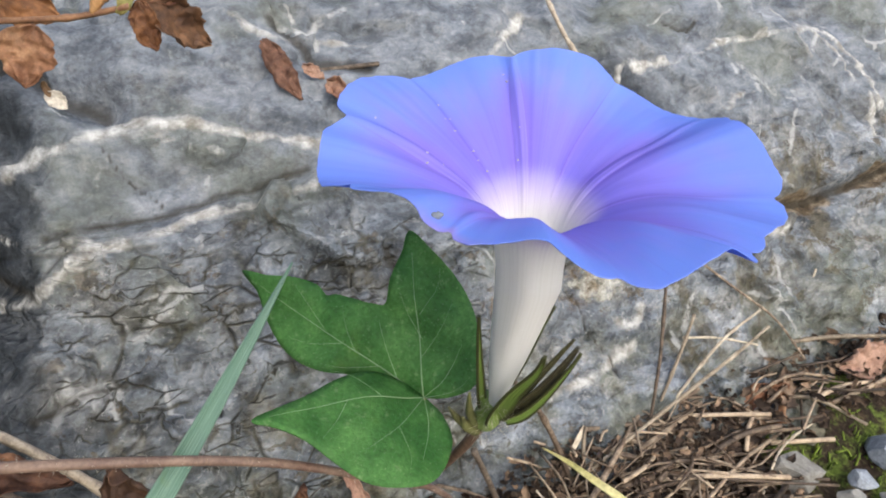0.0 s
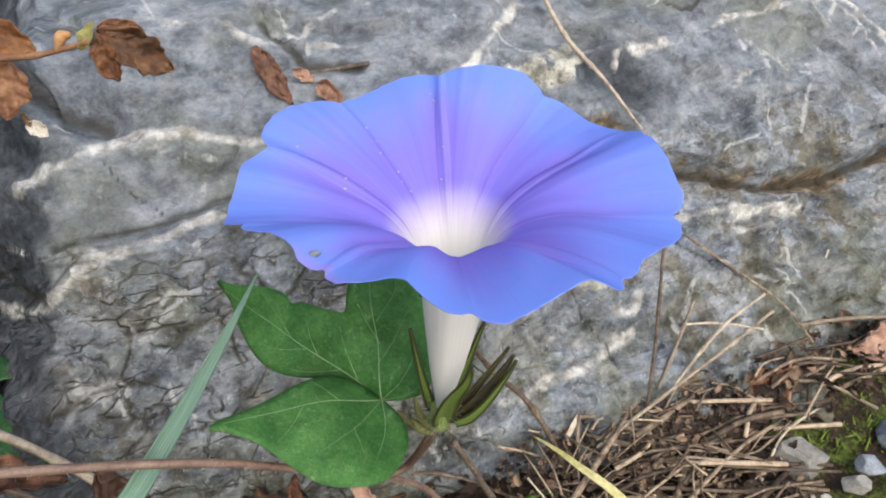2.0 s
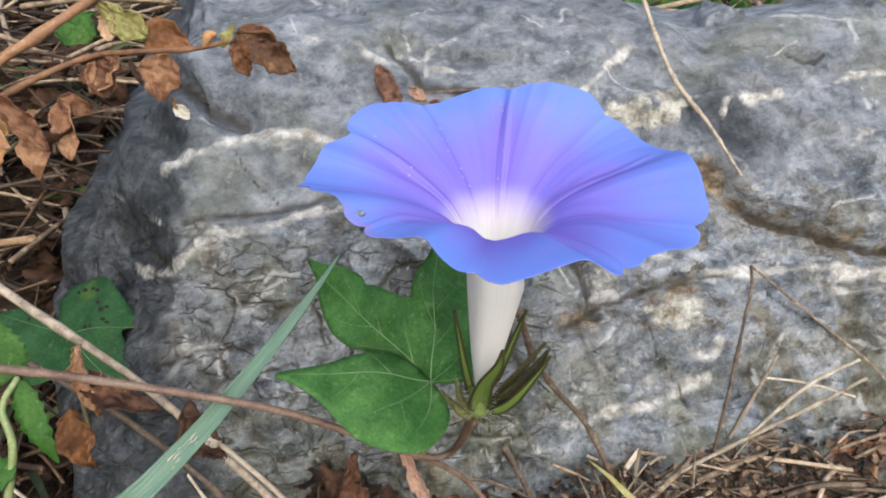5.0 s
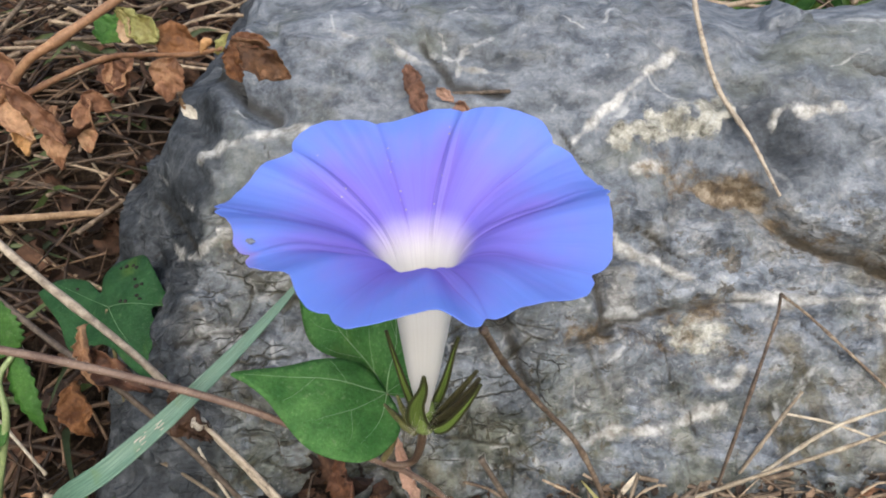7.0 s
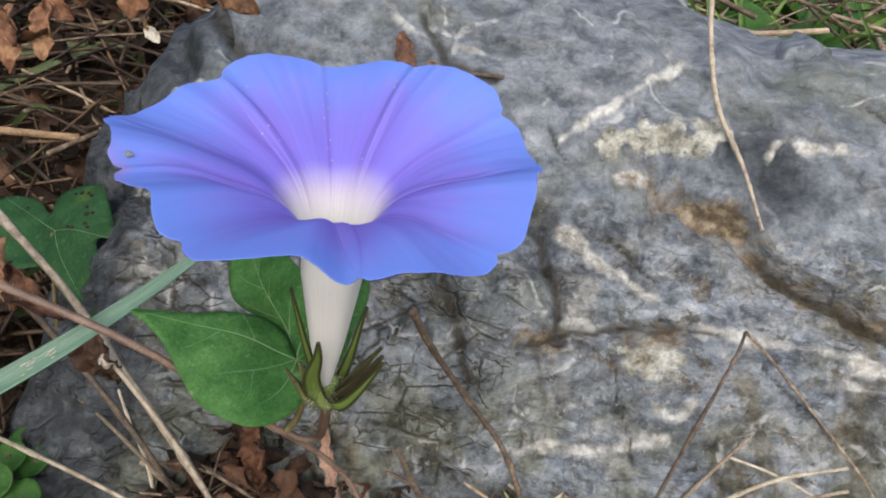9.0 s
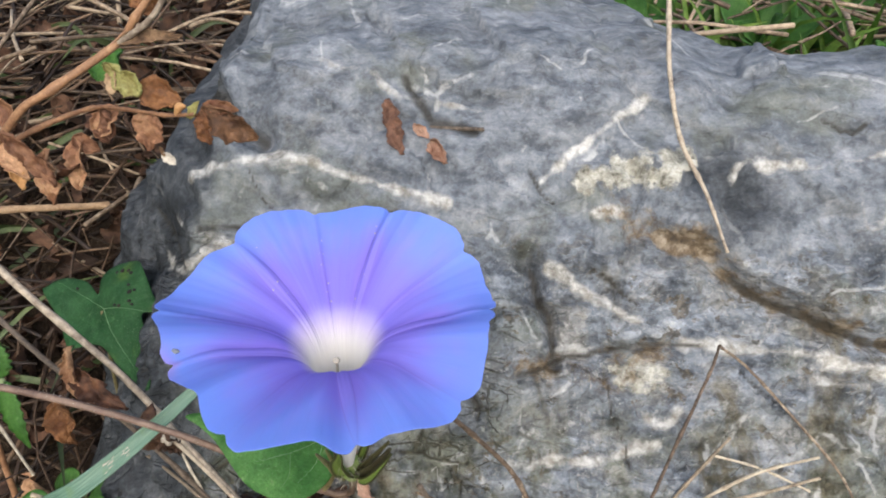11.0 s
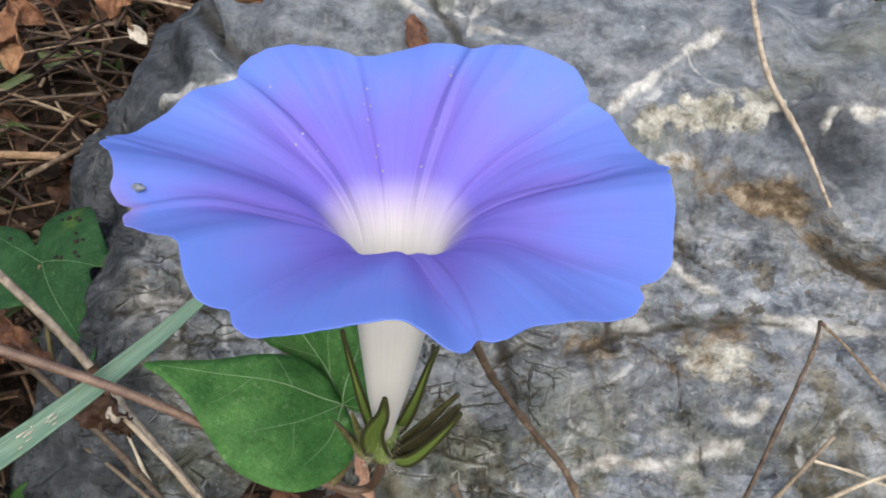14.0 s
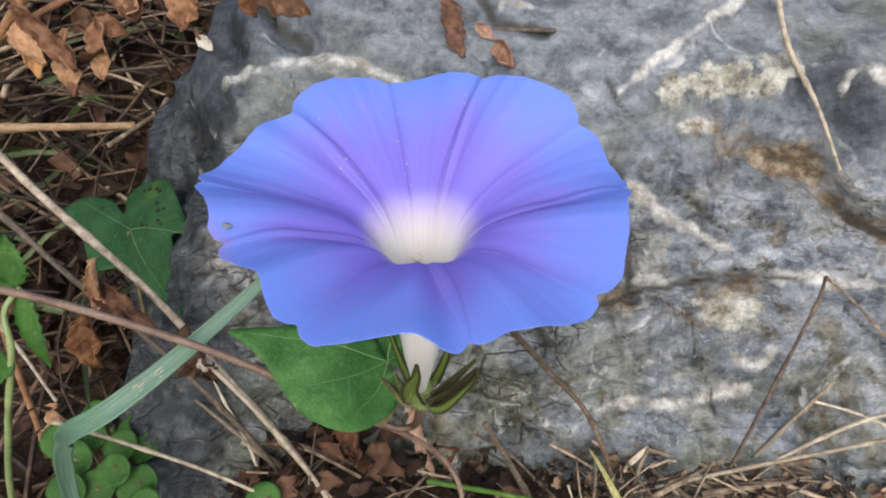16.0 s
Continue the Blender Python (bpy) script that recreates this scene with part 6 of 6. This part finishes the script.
tagged(part("straw_litter", scatter_straw(80, (-0.09, 0.10), (0.05, 0.125), 0.008, (0.015, 0.05), (0.0003, 0.0009), 3), STRAW_HEAP), "thin dry straw scattered on the soil", "straw", kind="stuff")
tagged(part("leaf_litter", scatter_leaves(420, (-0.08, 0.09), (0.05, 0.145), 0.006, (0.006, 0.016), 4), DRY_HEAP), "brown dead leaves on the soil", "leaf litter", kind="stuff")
tagged(part("straw_litter", join([scatter_straw(1000, (-0.42, -0.075), (0.15, 0.50), 0.030, (0.03, 0.15), (0.0004, 0.0013), 5, 0.35), scatter_straw(160, (-0.30, -0.05), (0.05, 0.15), 0.006, (0.02, 0.08), (0.0004, 0.0010), 16)]), SHADED_STEM), "tangle of dead stems on the slope beside the boulder", "straw", kind="stuff")
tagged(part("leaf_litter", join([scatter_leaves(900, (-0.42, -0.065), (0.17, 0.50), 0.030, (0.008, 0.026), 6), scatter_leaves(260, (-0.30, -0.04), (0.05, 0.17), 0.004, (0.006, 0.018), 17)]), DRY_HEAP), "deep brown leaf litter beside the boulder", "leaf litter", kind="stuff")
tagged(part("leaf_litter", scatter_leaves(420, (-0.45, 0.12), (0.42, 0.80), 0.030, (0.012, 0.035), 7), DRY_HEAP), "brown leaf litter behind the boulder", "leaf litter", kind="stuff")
tagged(part("straw_litter", scatter_straw(1500, (-0.2, 0.75), (0.28, 0.80), 0.055, (0.03, 0.14), (0.0005, 0.0018), 8), STRAW_HEAP), "dead straw in the grass behind the boulder", "straw", kind="stuff")


def scatter_grass(n, seed):
    rng = np.random.RandomState(seed)
    out = []
    for k in range(n):
        u, v = rng.uniform(0.10, 1.1), 0.27 + 1.1 * rng.uniform(0, 1) ** 1.6
        if u < 0.2 and v < 0.40:
            continue
        x, y = U.x * u + V.x * v, U.y * u + V.y * v
        z = float(ground_height(np.array([x]), np.array([y]))[0]) - 0.002
        a, ln = rng.uniform(0, 6.28), rng.uniform(0.03, 0.11)
        lean = rng.uniform(0.2, 0.9)
        d = Vector((math.cos(a) * lean, math.sin(a) * lean, 1)).normalized()
        c = Vector((x, y, z))
        m, t = c + d * ln * 0.6, c + d * ln + Vector((math.cos(a), math.sin(a), -0.5)) * ln * lean * 0.4
        w = rng.uniform(0.0020, 0.0060)
        out.append(ribbon([tuple(c), tuple(m), tuple(t)], [w, w, w * 0.6, 0.0002], (0.05, 0.0, 0.3), 7, 3, 0.4))
    return join(out)


tagged(part("grass", scatter_grass(1900, 9), GRASS), "fresh green grass growing behind the boulder", "grass", kind="stuff")


def scatter_litter_green(n, seed):
    """Thin green stems and grass leaves lying through the dead litter."""
    rng = np.random.RandomState(seed)
    out = []
    for k in range(n):
        u, v = rng.uniform(-0.42, -0.09), rng.uniform(0.15, 0.46)
        x, y = U.x * u + V.x * v, U.y * u + V.y * v
        z = float(ground_height(np.array([x]), np.array([y]))[0]) + rng.uniform(0.004, 0.026)
        a, ln = rng.uniform(0, 6.28), rng.uniform(0.03, 0.10)
        c, d = Vector((x, y, z)), Vector((math.cos(a), math.sin(a), rng.uniform(0.0, 0.7)))
        w = rng.uniform(0.0012, 0.0042)
        out.append(ribbon([tuple(c), tuple(c + d * ln * 0.6), tuple(c + d * ln + Vector((0, 0, -0.25 * ln)))], [w, w, w * 0.6, 0.0002], (0.05, 0.0, 0.3), 8, 3, 0.4))
    return join(out)


tagged(part("litter_grass", scatter_litter_green(170, 19), OLIVE), "olive-green grass leaves lying in the dead litter", "grass", kind="stuff")


def build_broad_weed(at, seed):
    rng = np.random.RandomState(seed)
    thing = empty("broadleaf_weed", at, "green broad-leaved weed in the grass", "weed", "weeds behind the boulder")
    for k in range(6):
        a = rng.uniform(0, 6.28)
        b = Vector(at) + Vector((math.cos(a), math.sin(a), 0)) * 0.004
        t = b + Vector((math.cos(a) * 0.030, math.sin(a) * 0.030, rng.uniform(0.025, 0.055)))
        part("leaf", curled(tuple(b + Vector((0, 0, 0.008))), tuple(t), 0.024, 0.35, 0.12, 0.2, seed + k, 12, 9, (0.1, -0.6, 0.8), 0.05), LEAF_YOUNG, thing, thick=0.0003)


for k, (u, v) in enumerate(((0.19, 0.41), (0.25, 0.45), (0.31, 0.43), (0.37, 0.35), (0.16, 0.50), (0.42, 0.31), (0.23, 0.34), (0.27, 0.40), (0.33, 0.36), (0.20, 0.47), (0.40, 0.42), (0.36, 0.30), (0.45, 0.33), (0.30, 0.50), (-0.20, 0.80), (-0.24, 0.88))):
    q = uvz(u, v, 0)
    build_broad_weed((q.x, q.y, float(ground_height(np.array([q.x]), np.array([q.y]))[0])), 60 + k)


def scatter_moss(n, seed):
    rng = np.random.RandomState(seed)
    out = []
    for k in range(n):
        u, v = rng.uniform(0.185, 0.36), rng.uniform(0.01, 0.115)
        if noise3(np.array([[u * 55, v * 55, 0.5]]), 5)[0] < 0.05:
            continue
        x, y = U.x * u + V.x * v, U.y * u + V.y * v
        z = float(ground_height(np.array([x]), np.array([y]))[0]) - 0.001
        d = Vector((rng.normal() * 0.5, rng.normal() * 0.5, 1)).normalized() * rng.uniform(0.0015, 0.005)
        c = Vector((x, y, z))
        out.append(rod([c, c + d], [0.0006, 0.0002], 2, 4))
    return join(out)


tagged(part("moss", scatter_moss(2600, 11), MOSS), "short yellow-green moss on the soil", "moss", kind="stuff")


# ---- unseen tall grass, added to keep sky light off the left side ----
def scatter_unseen_grass(n, seed):
    rng = np.random.RandomState(seed)
    out = []
    for k in range(n):
        x, y = rng.uniform(-0.62, -0.32), rng.uniform(-0.65, 0.03)
        z = float(ground_height(np.array([x]), np.array([y]))[0]) - 0.003
        a, ln, lean = rng.uniform(0, 6.28), rng.uniform(0.22, 0.5), rng.uniform(0.05, 0.25)
        c = Vector((x, y, z))
        m = c + Vector((math.cos(a) * lean * 0.4, math.sin(a) * lean * 0.4, 0.6)) * ln
        t = c + Vector((math.cos(a) * lean, math.sin(a) * lean, 1.0)) * ln
        w = rng.uniform(0.006, 0.014)
        out.append(ribbon([tuple(c), tuple(m), tuple(t)], [w, w, w * 0.7, 0.0004], (0.1, 0.1 + a * 0.02, 0.2), 6, 3, 0.4))
    return join(out)


tagged(part("tall_grass", scatter_unseen_grass(1100, 31), GRASS), "unseen tall weeds and grass added to block light from the left", "grass", kind="stuff")
